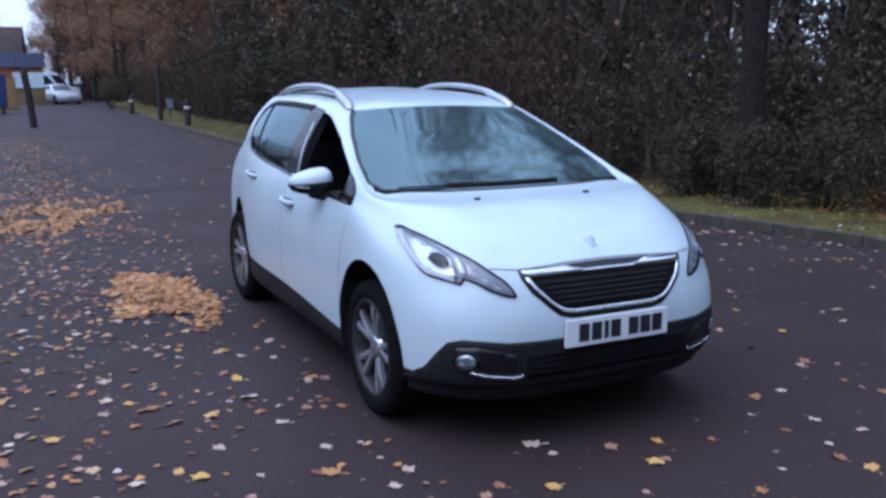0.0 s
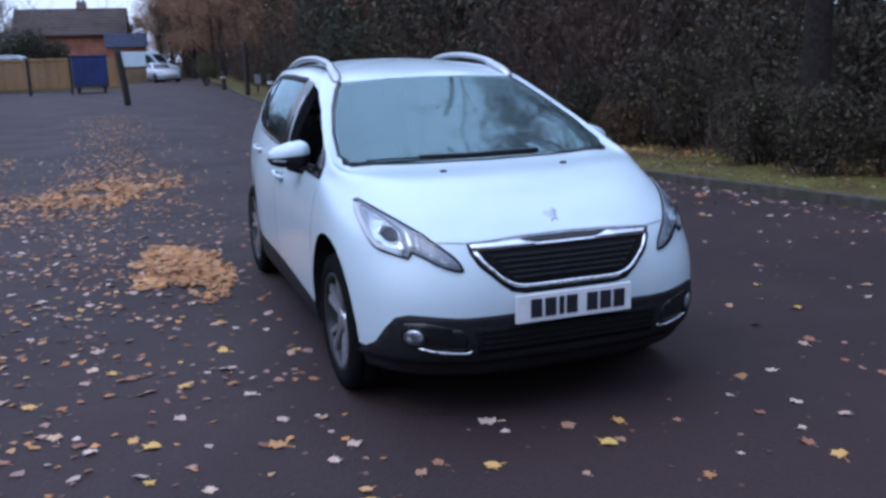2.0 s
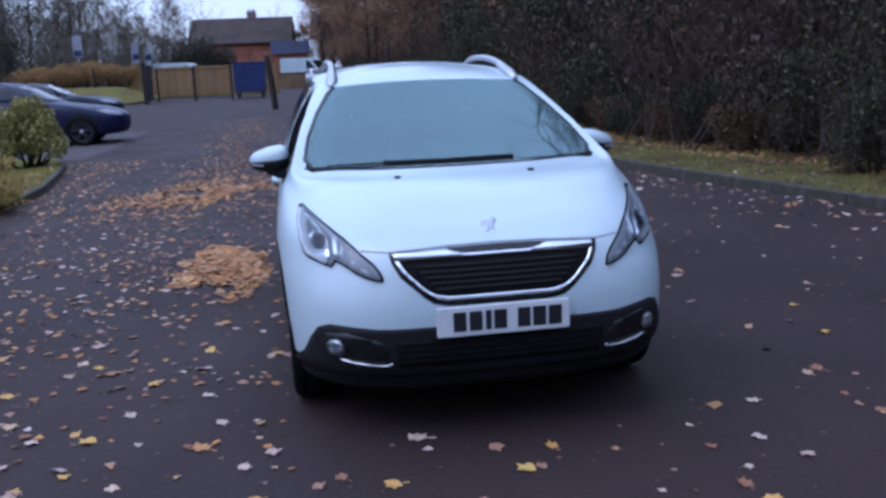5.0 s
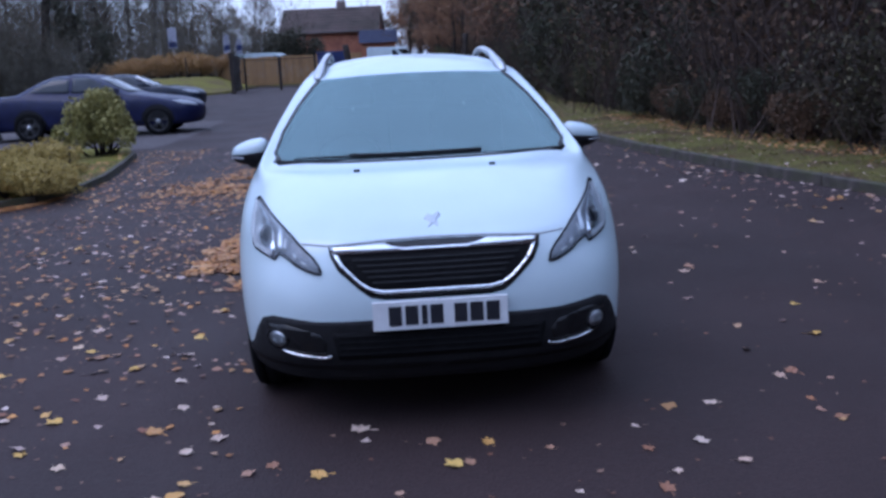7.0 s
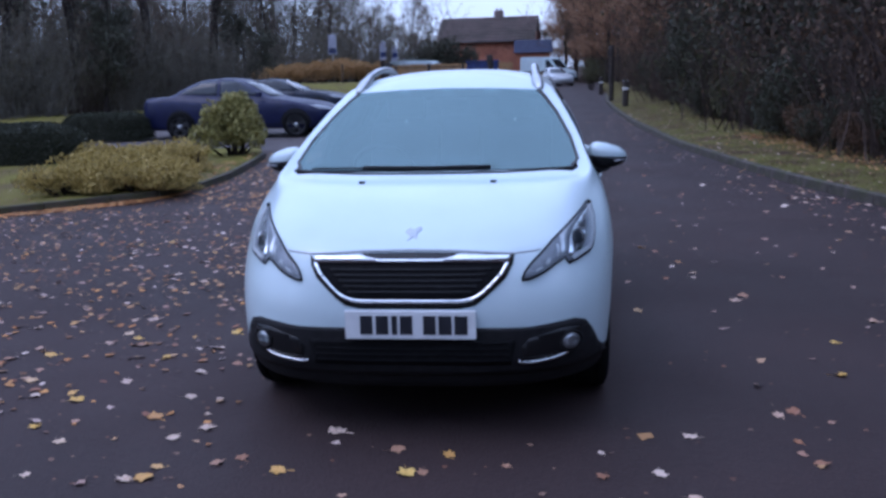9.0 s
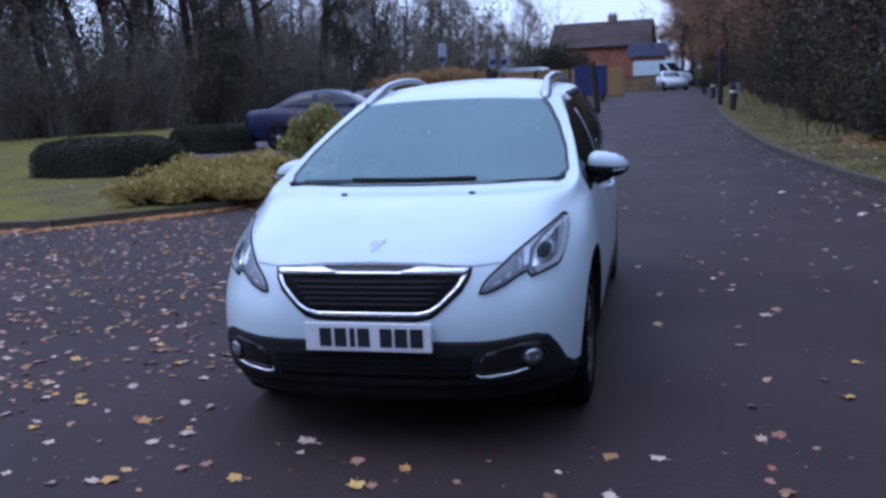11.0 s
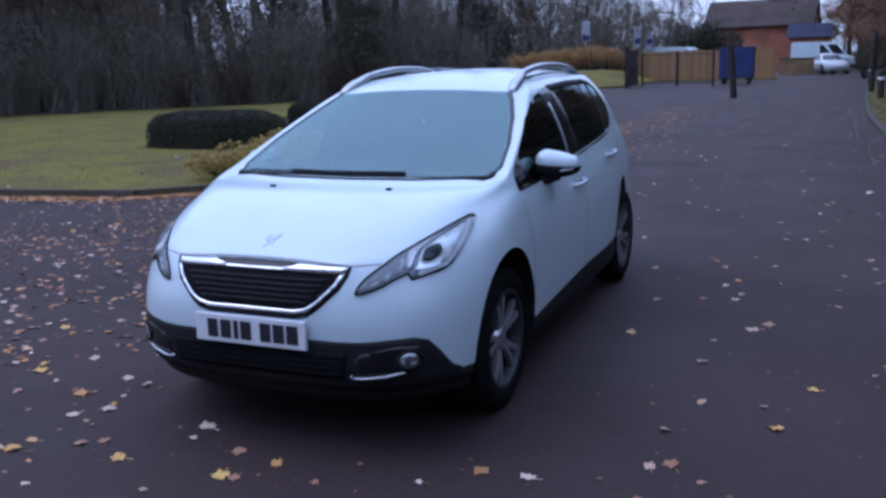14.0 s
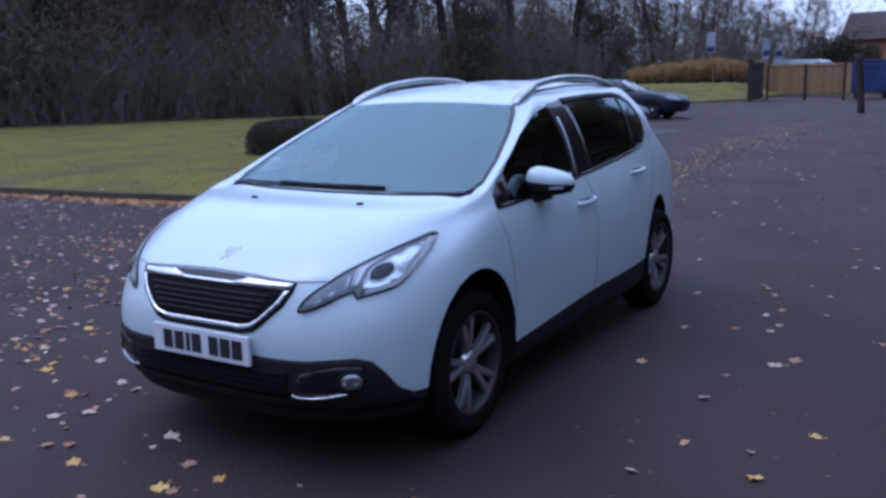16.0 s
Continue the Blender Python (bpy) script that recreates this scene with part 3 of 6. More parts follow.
ROOF_RINGS = [
    (1.280, 3.64, 0.696, 0.17, 0.34, 4.2, (1.172, 1.172, 1.20, 1.245, 1.28, 1.28, 1.28)),
    (1.650, 3.50, 0.612, 0.16, 0.32, 4.2, (1.335, 1.333, 1.35, 1.385, 1.395, 1.38, 1.38)),
    (1.770, 3.46, 0.562, 0.18, 0.32, 4.0, (1.390, 1.388, 1.40, 1.428, 1.43, 1.41, 1.41)),
    (1.900, 3.38, 0.460, 0.24, 0.32, 3.4, (1.428, 1.430, 1.445, 1.458, 1.455, 1.435, 1.43)),
    (2.100, 3.20, 0.255, 0.35, 0.32, 2.4, (1.462, 1.465, 1.478, 1.485, 1.475, 1.46, 1.455)),
    (2.300, 3.00, 0.0, 0.35, 0.32, 2.2, (1.480, 1.482, 1.487, 1.492, 1.485, 1.48, 1.475)),
]
body = loft(BUMPER_RINGS + SHOULDER_RINGS + ROOF_RINGS)
SKIN = BVHTree.FromBMesh(body)
body.verts.index_update()
SKIN_POINTS = ([tuple(v.co) for v in body.verts], [tuple(v.index for v in f.verts) for f in body.faces])
ring_of = body.faces.layers.int["ring"]
for f in body.faces:
    f.smooth = True
    f.material_index = 1 if f[ring_of] <= 2 else 0


def arch_poly(y, a=0.345, b=0.422, n=28):
    return [(y + a * math.cos(math.pi * 2 * i / n), 0.316 + b * math.sin(math.pi * 2 * i / n)) for i in range(n)]


arches = bmesh.new()
for s in (-1, 1):
    for y in (AXLE - 0.02, REAR_AXLE):
        p = prism(arch_poly(y), "x", 0.48 * s, 1.1 * s)
        tmp = bpy.data.meshes.new("t")
        p.to_mesh(tmp)
        p.free()
        arches.from_mesh(tmp)
        bpy.data.meshes.remove(tmp)
bmesh.ops.recalc_face_normals(arches, faces=arches.faces)

# the hollow of the cabin
INNER = [
    (1.02, 3.76, 0.70, 0.35, 0.3, 3.0, (0.45,) * 7),
    (1.02, 3.76, 0.745, 0.35, 0.3, 3.0, (0.70,) * 7),
    (1.02, 3.74, 0.745, 0.36, 0.3, 3.0, (0.96, 0.96, 0.97, 1.0, 1.04, 1.06, 1.06)),
    (1.06, 3.66, 0.716, 0.26, 0.3, 3.6, (1.035, 1.035, 1.07, 1.10, 1.15, 1.16, 1.16)),
    (1.37, 3.52, 0.648, 0.16, 0.3, 4.2, (1.165, 1.165, 1.19, 1.235, 1.27, 1.27, 1.27)),
    (1.74, 3.38, 0.564, 0.15, 0.3, 4.2, (1.325, 1.325, 1.34, 1.37, 1.38, 1.365, 1.365)),
    (1.91, 3.28, 0.450, 0.20, 0.3, 3.4, (1.385, 1.385, 1.40, 1.415, 1.41, 1.395, 1.395)),
    (2.20, 3.05, 0.0, 0.30, 0.3, 2.2, (1.43, 1.43, 1.435, 1.44, 1.435, 1.43, 1.43)),
]
hollow = loft(INNER, nu=40, sub=2)
SIDE_GLASS_FRONT = [(1.10, 0.975), (1.15, 1.06), (1.29, 1.135), (1.53, 1.243), (1.80, 1.334), (1.975, 1.362), (1.955, 1.20), (1.93, 0.990), (1.55, 0.973), (1.25, 0.965)]
SIDE_GLASS_REAR = [(2.10, 1.008), (2.10, 1.20), (2.115, 1.380), (2.55, 1.395), (2.95, 1.394), (3.10, 1.374), (3.19, 1.33), (3.25, 1.24), (3.23, 1.15), (3.13, 1.095), (2.90, 1.066), (2.55, 1.04)]
SCREEN_HALF = [(0.0, 1.015), (0.30, 1.017), (0.670, 1.024), (0.700, 1.050), (0.672, 1.14), (0.610, 1.25), (0.545, 1.335), (0.505, 1.372), (0.25, 1.386), (0.0, 1.390)]
SCREEN = [(-x, z) for x, z in SCREEN_HALF[-2:0:-1]] + SCREEN_HALF
holes = bmesh.new()
for s in (-1, 1):
    for poly in (SIDE_GLASS_FRONT, SIDE_GLASS_REAR):
        p = prism(poly, "x", 0.44 * s, 1.1 * s)
        tmp = bpy.data.meshes.new("t")
        p.to_mesh(tmp)
        p.free()
        holes.from_mesh(tmp)
        bpy.data.meshes.remove(tmp)
bmesh.ops.recalc_face_normals(holes, faces=holes.faces)
screen_hole = bmesh.new()
tilt = Vector((0, -0.40, 0.917))
slant = [Vector((x, 0.905 + (z - 1.012) * 2.288, z)) for x, z in SCREEN]
upper = [screen_hole.verts.new(q + tilt * 0.12) for q in slant]
under = [screen_hole.verts.new(q - tilt * 0.14) for q in slant]
screen_hole.faces.new(upper), screen_hole.faces.new(under[::-1])
for i in range(len(slant)):
    k = (i + 1) % len(slant)
    screen_hole.faces.new((upper[i], under[i], under[k], upper[k]))
bmesh.ops.recalc_face_normals(screen_hole, faces=screen_hole.faces)
if screen_hole.calc_volume(signed=True) < 0:
    bmesh.ops.reverse_faces(screen_hole, faces=screen_hole.faces)
body_mesh = cut_away(body, [(arches, BLACK_PLASTIC), (hollow, CABIN), (holes, BLACK_PLASTIC), (screen_hole, BLACK_PLASTIC)])
part("body", body_mesh, None, car, "white painted body with black lower cladding")

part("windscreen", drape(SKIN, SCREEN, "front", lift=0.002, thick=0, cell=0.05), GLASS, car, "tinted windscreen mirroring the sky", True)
for s in (-1, 1):
    part("screen_seal", drape(SKIN, strip([(x * s, z) for x, z in SCREEN_HALF[2:8]], 0.016), "front", lift=0.004, thick=0.003, cell=0.03), GLOSS_BLACK, car, "black windscreen edge", True)
    if s > 0:  # the driver's window is wound down
        part("front_side_window", drape(SKIN, SIDE_GLASS_FRONT, "side", s, 0.001, 0, 0.06), PRIVACY, car, smooth=True)
    part("rear_side_window", drape(SKIN, SIDE_GLASS_REAR, "side", s, 0.001, 0, 0.06), PRIVACY, car, smooth=True)
    part("door_pillar", drape(SKIN, [(1.925, 0.982), (1.95, 1.20), (1.97, 1.368), (2.20, 1.39), (2.19, 1.20), (2.18, 1.010)], "side", s, 0.003, 0.006, 0.05), GLOSS_BLACK, car, "black door pillar", True)
    part("rear_window_frame", drape(SKIN, strip([(2.16, 1.378), (2.55, 1.392), (2.95, 1.391), (3.09, 1.371), (3.18, 1.326), (3.238, 1.24), (3.22, 1.155), (3.12, 1.10)], 0.03), "side", s, 0.004, 0.004, 0.05), BLACK_PLASTIC, car, "black rubber window surround", True)
    part("quarter_light_bar", drape(SKIN, strip([(2.90, 1.07), (2.93, 1.20), (2.97, 1.385)], 0.036), "side", s, 0.004, 0.004, 0.05), BLACK_PLASTIC, car, "black bar before the quarter light", True)
    part("pillar_trim", drape(SKIN, strip([(1.96, 1.0), (1.975, 1.12), (1.99, 1.22), (2.005, 1.30)], 0.016), "side", s, 0.007, 0.004, 0.05), SILVER, car, "bright pillar strip", True)
    part("window_seal", drape(SKIN, strip([(1.04, 0.958), (1.5, 0.966), (2.15, 1.006), (2.6, 1.036), (3.0, 1.068), (3.16, 1.095)], 0.014), "side", s, 0.004, 0.004, 0.06), GLOSS_BLACK, car, smooth=True)
    part("quarter_trim", drape(SKIN, [(1.03, 0.955), (1.05, 1.01), (1.13, 1.065), (1.20, 1.09), (1.22, 0.96)], "side", s, 0.004, 0.004, 0.05), GLOSS_BLACK, car, smooth=True)
    for line in ([(1.13, 0.36), (1.12, 0.60), (1.07, 0.80), (1.02, 0.95)], [(2.09, 0.38), (2.11, 0.7), (2.08, 0.99)], [(3.0, 0.62), (3.1, 0.80), (3.24, 0.95), (3.27, 1.08)]):
        part("door_seam", drape(SKIN, strip(line, 0.005), "side", s, 0.0012, 0.002, 0.05), SEAM_GREY, car, smooth=True)
    for y0, z0 in ((1.97, 0.862), (2.82, 0.938)):
        h = new("door_handle")
        h.parent = car
        x = SKIN.ray_cast(Vector((3 * s, y0, z0)), Vector((-s, 0, 0)))[0].x
        h.location = (x, y0, z0)
        part("recess", box(-0.012, 0.004, -0.075, 0.075, -0.026, 0.026, 0.004), LAMP_GREY, h)
        part("grip", tube(smooth_line([(0.0, -0.095, 0), (0.03 * s, -0.07, 0.004), (0.036 * s, 0, 0.007), (0.03 * s, 0.07, 0.01), (0.0, 0.095, 0.012)], 4), 0.014, 8, 0.7), WHITE, h)

# front end
OFFSET = -0.003
GRILLE = [(-0.416, 0.766), (-0.410, 0.730), (-0.382, 0.680), (-0.300, 0.606), (-0.262, 0.578), (-0.205, 0.566), (0.205, 0.566), (0.262, 0.578), (0.300, 0.606), (0.382, 0.680), (0.410, 0.730), (0.416, 0.766), (0.2, 0.777), (0, 0.78), (-0.2, 0.777)]
grille = new("grille")
grille.parent = car
grille["label"] = "chrome-framed black front grille"
part("surround", drape(SKIN, GRILLE, "front", lift=0.003, thick=0.006), GLOSS_BLACK, grille, "gloss black grille surround", True)
MESH = [(-0.382, 0.738), (-0.357, 0.696), (-0.292, 0.634), (-0.25, 0.610), (-0.205, 0.602), (0.205, 0.602), (0.25, 0.610), (0.292, 0.634), (0.357, 0.696), (0.382, 0.738)]
part("mesh_insert", drape(SKIN, MESH, "front", lift=0.006, thick=0.004), INTAKE_BLACK, grille, "black grille mesh", True)


def band(outer, inner):
    """The outline of a frame between two open lines."""
    return outer + inner[::-1]


part("chrome_top", drape(SKIN, [(-0.408, 0.761), (-0.2, 0.770), (-0.165, 0.758), (-0.13, 0.752), (0.13, 0.752), (0.165, 0.758), (0.2, 0.770), (0.408, 0.761), (0.398, 0.737), (0.380, 0.736), (0.19, 0.741), (-0.19, 0.741), (-0.380, 0.736), (-0.398, 0.737)], "front", lift=0.014, thick=0.012), CHROME, grille, "bright chrome bar", True)
part("chrome_frame", drape(SKIN, band([(-0.400, 0.738), (-0.370, 0.690), (-0.301, 0.624), (-0.256, 0.599), (-0.205, 0.590), (0.205, 0.590), (0.256, 0.599), (0.301, 0.624), (0.370, 0.690), (0.400, 0.738)], MESH), "front", lift=0.014, thick=0.012), CHROME, grille, "bright chrome frame", True)
for k in range(5):
    z = 0.630 + 0.021 * k
    w = 0.235 + 0.10 * (z - 0.615) / 0.11
    part("grille_slat", drape(SKIN, [(-w, z - 0.004), (w, z - 0.004), (w, z + 0.005), (-w, z + 0.005)], "front", lift=0.0095, thick=0.004), BLACK_PLASTIC, grille, smooth=True)
part("bonnet_seam", drape(SKIN, strip([(-0.52, 0.774), (-0.416, 0.769), (-0.2, 0.783), (0, 0.786), (0.2, 0.783), (0.416, 0.769), (0.52, 0.774)], 0.005), "front", lift=0.002, thick=0.003), SEAM_GREY, car, smooth=True)
# black lower bumper
BUMPER = [(-0.80, 0.285), (-0.775, 0.338), (-0.760, 0.355), (-0.730, 0.430), (-0.700, 0.480), (-0.655, 0.497), (-0.58, 0.494), (-0.48, 0.486), (-0.40, 0.486), (-0.27, 0.488), (0.27, 0.488), (0.40, 0.486), (0.48, 0.486), (0.58, 0.494), (0.655, 0.497), (0.700, 0.480), (0.730, 0.430), (0.760, 0.355), (0.775, 0.338), (0.80, 0.285), (0.6, 0.285), (0, 0.28), (-0.6, 0.285)]
part("lower_bumper", drape(SKIN, BUMPER, "front", lift=0.005, thick=0.006, cell=0.03), BLACK_PLASTIC, car, "black plastic lower bumper", True)
part("lower_intake", drape(SKIN, [(-0.40, 0.33), (0.40, 0.33), (0.42, 0.44), (-0.42, 0.44)], "front", lift=0.007, thick=0.002), INTAKE_BLACK, car, "black lower air intake", True)
for k in range(4):
    z = 0.345 + 0.025 * k
    part("intake_slat", drape(SKIN, [(-0.39, z), (0.39, z), (0.39, z + 0.009), (-0.39, z + 0.009)], "front", lift=0.0078, thick=0.001), INTAKE_BLACK, car, smooth=True)
HEADLAMP_FULL = [(0.446, 0.668), (0.456, 0.698), (0.476, 0.724), (0.572, 0.803), (0.672, 0.868), (0.731, 0.906), (0.745, 0.900), (0.757, 0.855), (0.753, 0.790), (0.739, 0.748), (0.726, 0.737), (0.640, 0.712), (0.622, 0.735), (0.578, 0.716), (0.543, 0.694), (0.508, 0.680), (0.472, 0.669)]


def tuck(points):
    """Draws the outer end of the lamp in, where the wing rounds off."""
    return [(x - 0.009 * min(1.0, max(0.0, (x - 0.5) / 0.2)), z) for x, z in points]


HEADLAMP = tuck(HEADLAMP_FULL)
for mirrored in (False, True):
    s = -1 if mirrored else 1
    lamp = new("headlamp")
    lamp.parent = car
    lamp["label"] = "clear swept-back headlamp"
    part("housing", drape(SKIN, HEADLAMP, "front", lift=0.002, thick=0.004, mirrored=mirrored), LAMP_GREY, lamp, "grey lamp housing", True)
    part("lamp_edge", drape(SKIN, strip([HEADLAMP[i] for i in (0, 16, 15, 14, 13, 12, 11, 10, 9, 8, 7, 6, 5)], 0.0095), "front", lift=0.006, thick=0.005, mirrored=mirrored), GLOSS_BLACK, lamp, smooth=True)
    part("upper_edge", drape(SKIN, strip([HEADLAMP[i] for i in (0, 1, 2, 3, 4, 5)], 0.008), "front", lift=0.006, thick=0.005, mirrored=mirrored), GLOSS_BLACK, lamp, smooth=True)
    part("reflector", drape(SKIN, [(0.640, 0.728), (0.632, 0.752), (0.640, 0.80), (0.668, 0.842), (0.715, 0.880), (0.735, 0.885), (0.747, 0.85), (0.744, 0.79), (0.730, 0.755)], "front", lift=0.004, thick=0.003, mirrored=mirrored), CHROME, lamp, "bright reflector bowl", True)
    part("bright_strip", drape(SKIN, strip([(0.733, 0.892), (0.744, 0.85), (0.740, 0.79), (0.722, 0.752), (0.650, 0.728)], 0.018), "front", lift=0.008, thick=0.004, mirrored=mirrored), PLATE_WHITE, lamp, "bright light guide", True)
    part("bulb_shade", drape(SKIN, [(0.672 + 0.027 * math.cos(a), 0.795 + 0.026 * math.sin(a)) for a in [2 * math.pi * i / 16 for i in range(16)]], "front", lift=0.009, thick=0.003, mirrored=mirrored), DARK_GLASS, lamp, "dark projector lens", True)
    part("projector_ring", drape(SKIN, strip([(0.672 + 0.031 * math.cos(a), 0.795 + 0.030 * math.sin(a)) for a in [2 * math.pi * i / 20 for i in range(21)]], 0.006), "front", lift=0.010, thick=0.004, mirrored=mirrored), CHROME, lamp, smooth=True)
    part("cowl", drape(SKIN, [(0.60, 0.742), (0.625, 0.745), (0.628, 0.80), (0.655, 0.842), (0.70, 0.878), (0.66, 0.855), (0.60, 0.815)], "front", lift=0.005, thick=0.003, mirrored=mirrored), SILVER, lamp, smooth=True)
    for line, w in (([(0.588, 0.742), (0.592, 0.762), (0.586, 0.785)], 0.010), ([(0.545, 0.718), (0.556, 0.735)], 0.012), ([(0.500, 0.698), (0.525, 0.708)], 0.008)):
        part("indicator", drape(SKIN, strip(line, w), "front", lift=0.006, thick=0.003, mirrored=mirrored), REFLECTOR, lamp, smooth=True)
    part("lens", drape(SKIN, HEADLAMP, "front", lift=0.014, thick=0, mirrored=mirrored), LENS, lamp, "clear lens", True)
    fog = new("fog_lamp")
    fog.parent = car
    part("fog_recess", drape(SKIN, [(0.452, 0.345), (0.44, 0.40), (0.47, 0.437), (0.60, 0.468), (0.675, 0.462), (0.69, 0.40), (0.668, 0.365), (0.58, 0.348)], "front", lift=0.007, thick=0.003, mirrored=mirrored), GLOSS_BLACK, fog, "black fog lamp pod", True)
    part("fog_bowl", drape(SKIN, [(0.640 + 0.034 * math.cos(a), 0.404 + 0.034 * math.sin(a)) for a in [2 * math.pi * i / 18 for i in range(18)]], "front", lift=0.010, thick=0.004, mirrored=mirrored), SILVER, fog, "round silver fog lamp", True)
    # white chips: glints of the fog lamp bowl, painted as strips
    for line, w in (([(0.622, 0.420), (0.640, 0.428), (0.656, 0.420)], 0.010), ([(0.618, 0.392), (0.622, 0.408)], 0.009), ([(0.645, 0.388), (0.658, 0.402)], 0.012)):
        part("facet", drape(SKIN, strip(line, w), "front", lift=0.013, thick=0.004, mirrored=mirrored), PLATE_WHITE, fog, smooth=True)
    part("fog_lens", drape(SKIN, [(0.640 + 0.034 * math.cos(a), 0.404 + 0.034 * math.sin(a)) for a in [2 * math.pi * i / 18 for i in range(18)]], "front", lift=0.017, thick=0, mirrored=mirrored), LENS, fog, "clear fog lamp lens", True)
    part("fog_ring", drape(SKIN, strip([(0.640 + 0.042 * math.cos(a), 0.404 + 0.042 * math.sin(a)) for a in [2 * math.pi * i / 20 for i in range(21)]], 0.008), "front", lift=0.013, thick=0.006, mirrored=mirrored), BLACK_PLASTIC, fog, smooth=True)
    part("chrome_blade", drape(SKIN, strip([(0.428, 0.350), (0.437, 0.341), (0.47, 0.338), (0.56, 0.346), (0.625, 0.362)], 0.010), "front", lift=0.014, thick=0.008, mirrored=mirrored), CHROME, fog, "thin chrome blade", True)
# plate with plain bars for its characters
plate = new("number_plate")
plate.parent = car
plate.location = (0.001, 0.034, 0.507)
part("plate_panel", box(-0.262, 0.262, -0.006, 0.012, -0.058, 0.058, 0.004), PLATE_WHITE, plate, "white number plate")
for x, w in ((-0.175, 0.05), (-0.112, 0.05), (-0.062, 0.022), (-0.015, 0.05), (0.078, 0.05), (0.140, 0.052), (0.203, 0.052)):
    part("bar", box(x - w / 2, x + w / 2, -0.0085, -0.004, -0.038, 0.038), INK, plate)
part("plate_holder", box(-0.25, 0.25, 0.0, 0.03, -0.05, 0.045, 0.006), BLACK_PLASTIC, plate)
# bonnet emblem, drawn as a plain lozenge, washers, wipers
emblem = part("badge", drape(SKIN, [(-0.034, 0.842), (-0.020, 0.856), (0.004, 0.850), (0.026, 0.862), (0.036, 0.850), (0.018, 0.838), (0.020, 0.818), (0.002, 0.826), (-0.020, 0.814), (-0.014, 0.832)], "front", lift=0.001, thick=0.002, cell=0.01), PALE_SILVER, car, "small plain silver badge", True)
for x in (-0.305, 0.305):
    p = SKIN.ray_cast(Vector((x, 0.715, 3)), Vector((0, 0, -1)))[0]
    w = part("washer_jet", box(-0.014, 0.014, -0.010, 0.010, -0.003, 0.010, 0.004), GLOSS_BLACK, car)
    w.location = p
for pts, r in (([(-0.34, 0.945, 0), (-0.1, 0.932, 0), (0.28, 0.938, 0)], 0.011), ([(-0.60, 0.962, 0), (-0.45, 0.945, 0), (-0.30, 0.938, 0)], 0.005)):
    line = []
    for q in smooth_line(pts, 6):
        hit = SKIN.ray_cast(Vector((q.x, q.y, 3)), Vector((0, 0, -1)))[0]
        line.append(hit + Vector((0, 0, 0.010)))
    part("wiper", tube(line, r, 6), BLACK_PLASTIC, car, "black wiper")
part("cowl", drape(SKIN, [(-0.70, 1.016), (-0.35, 1.008), (0, 1.006), (0.35, 1.008), (0.70, 1.016), (0.70, 1.022), (0.35, 1.0125), (0, 1.0105), (-0.35, 1.0125), (-0.70, 1.022)], "front", lift=0.003, thick=0.004, cell=0.03), BLACK_PLASTIC, car, "black scuttle panel", True)
OFFSET = 0.0
# roof rails
for s in (-1, 1):
    rail = new("roof_rail")
    rail.parent = car
    rail["label"] = "silver arched roof rail"
    line = smooth_line([(0.508 * s, 1.86, 1.388), (0.500 * s, 1.95, 1.436), (0.490 * s, 2.12, 1.474), (0.486 * s, 2.45, 1.500), (0.492 * s, 2.80, 1.495), (0.500 * s, 3.05, 1.466), (0.508 * s, 3.24, 1.41)], 6)
    part("rail_bar", tube(line, 0.019, 10, 1.1), SILVER, rail)
    part("front_foot", tube(smooth_line([(0.520 * s, 1.79, 1.372), (0.510 * s, 1.85, 1.398), (0.502 * s, 1.94, 1.428), (0.494 * s, 2.05, 1.456)], 4), [0.014, 0.019, 0.023, 0.026, 0.028, 0.029, 0.029, 0.028, 0.026, 0.025, 0.024, 0.022, 0.02], 10, 1.15), SILVER, rail, "broad silver rail foot")
    part("rear_foot", box(0.505 * s - 0.022, 0.505 * s + 0.022, 3.04, 3.2, 1.39, 1.445, 0.012), BLACK_PLASTIC, rail)
    part("roof_channel", drape(SKIN, strip([(0.50 * s, 1.9), (0.475 * s, 2.3), (0.475 * s, 2.9), (0.50 * s, 3.3)], 0.03), "top", lift=0.002, thick=0.003, cell=0.06), BLACK_PLASTIC, rail, smooth=True)


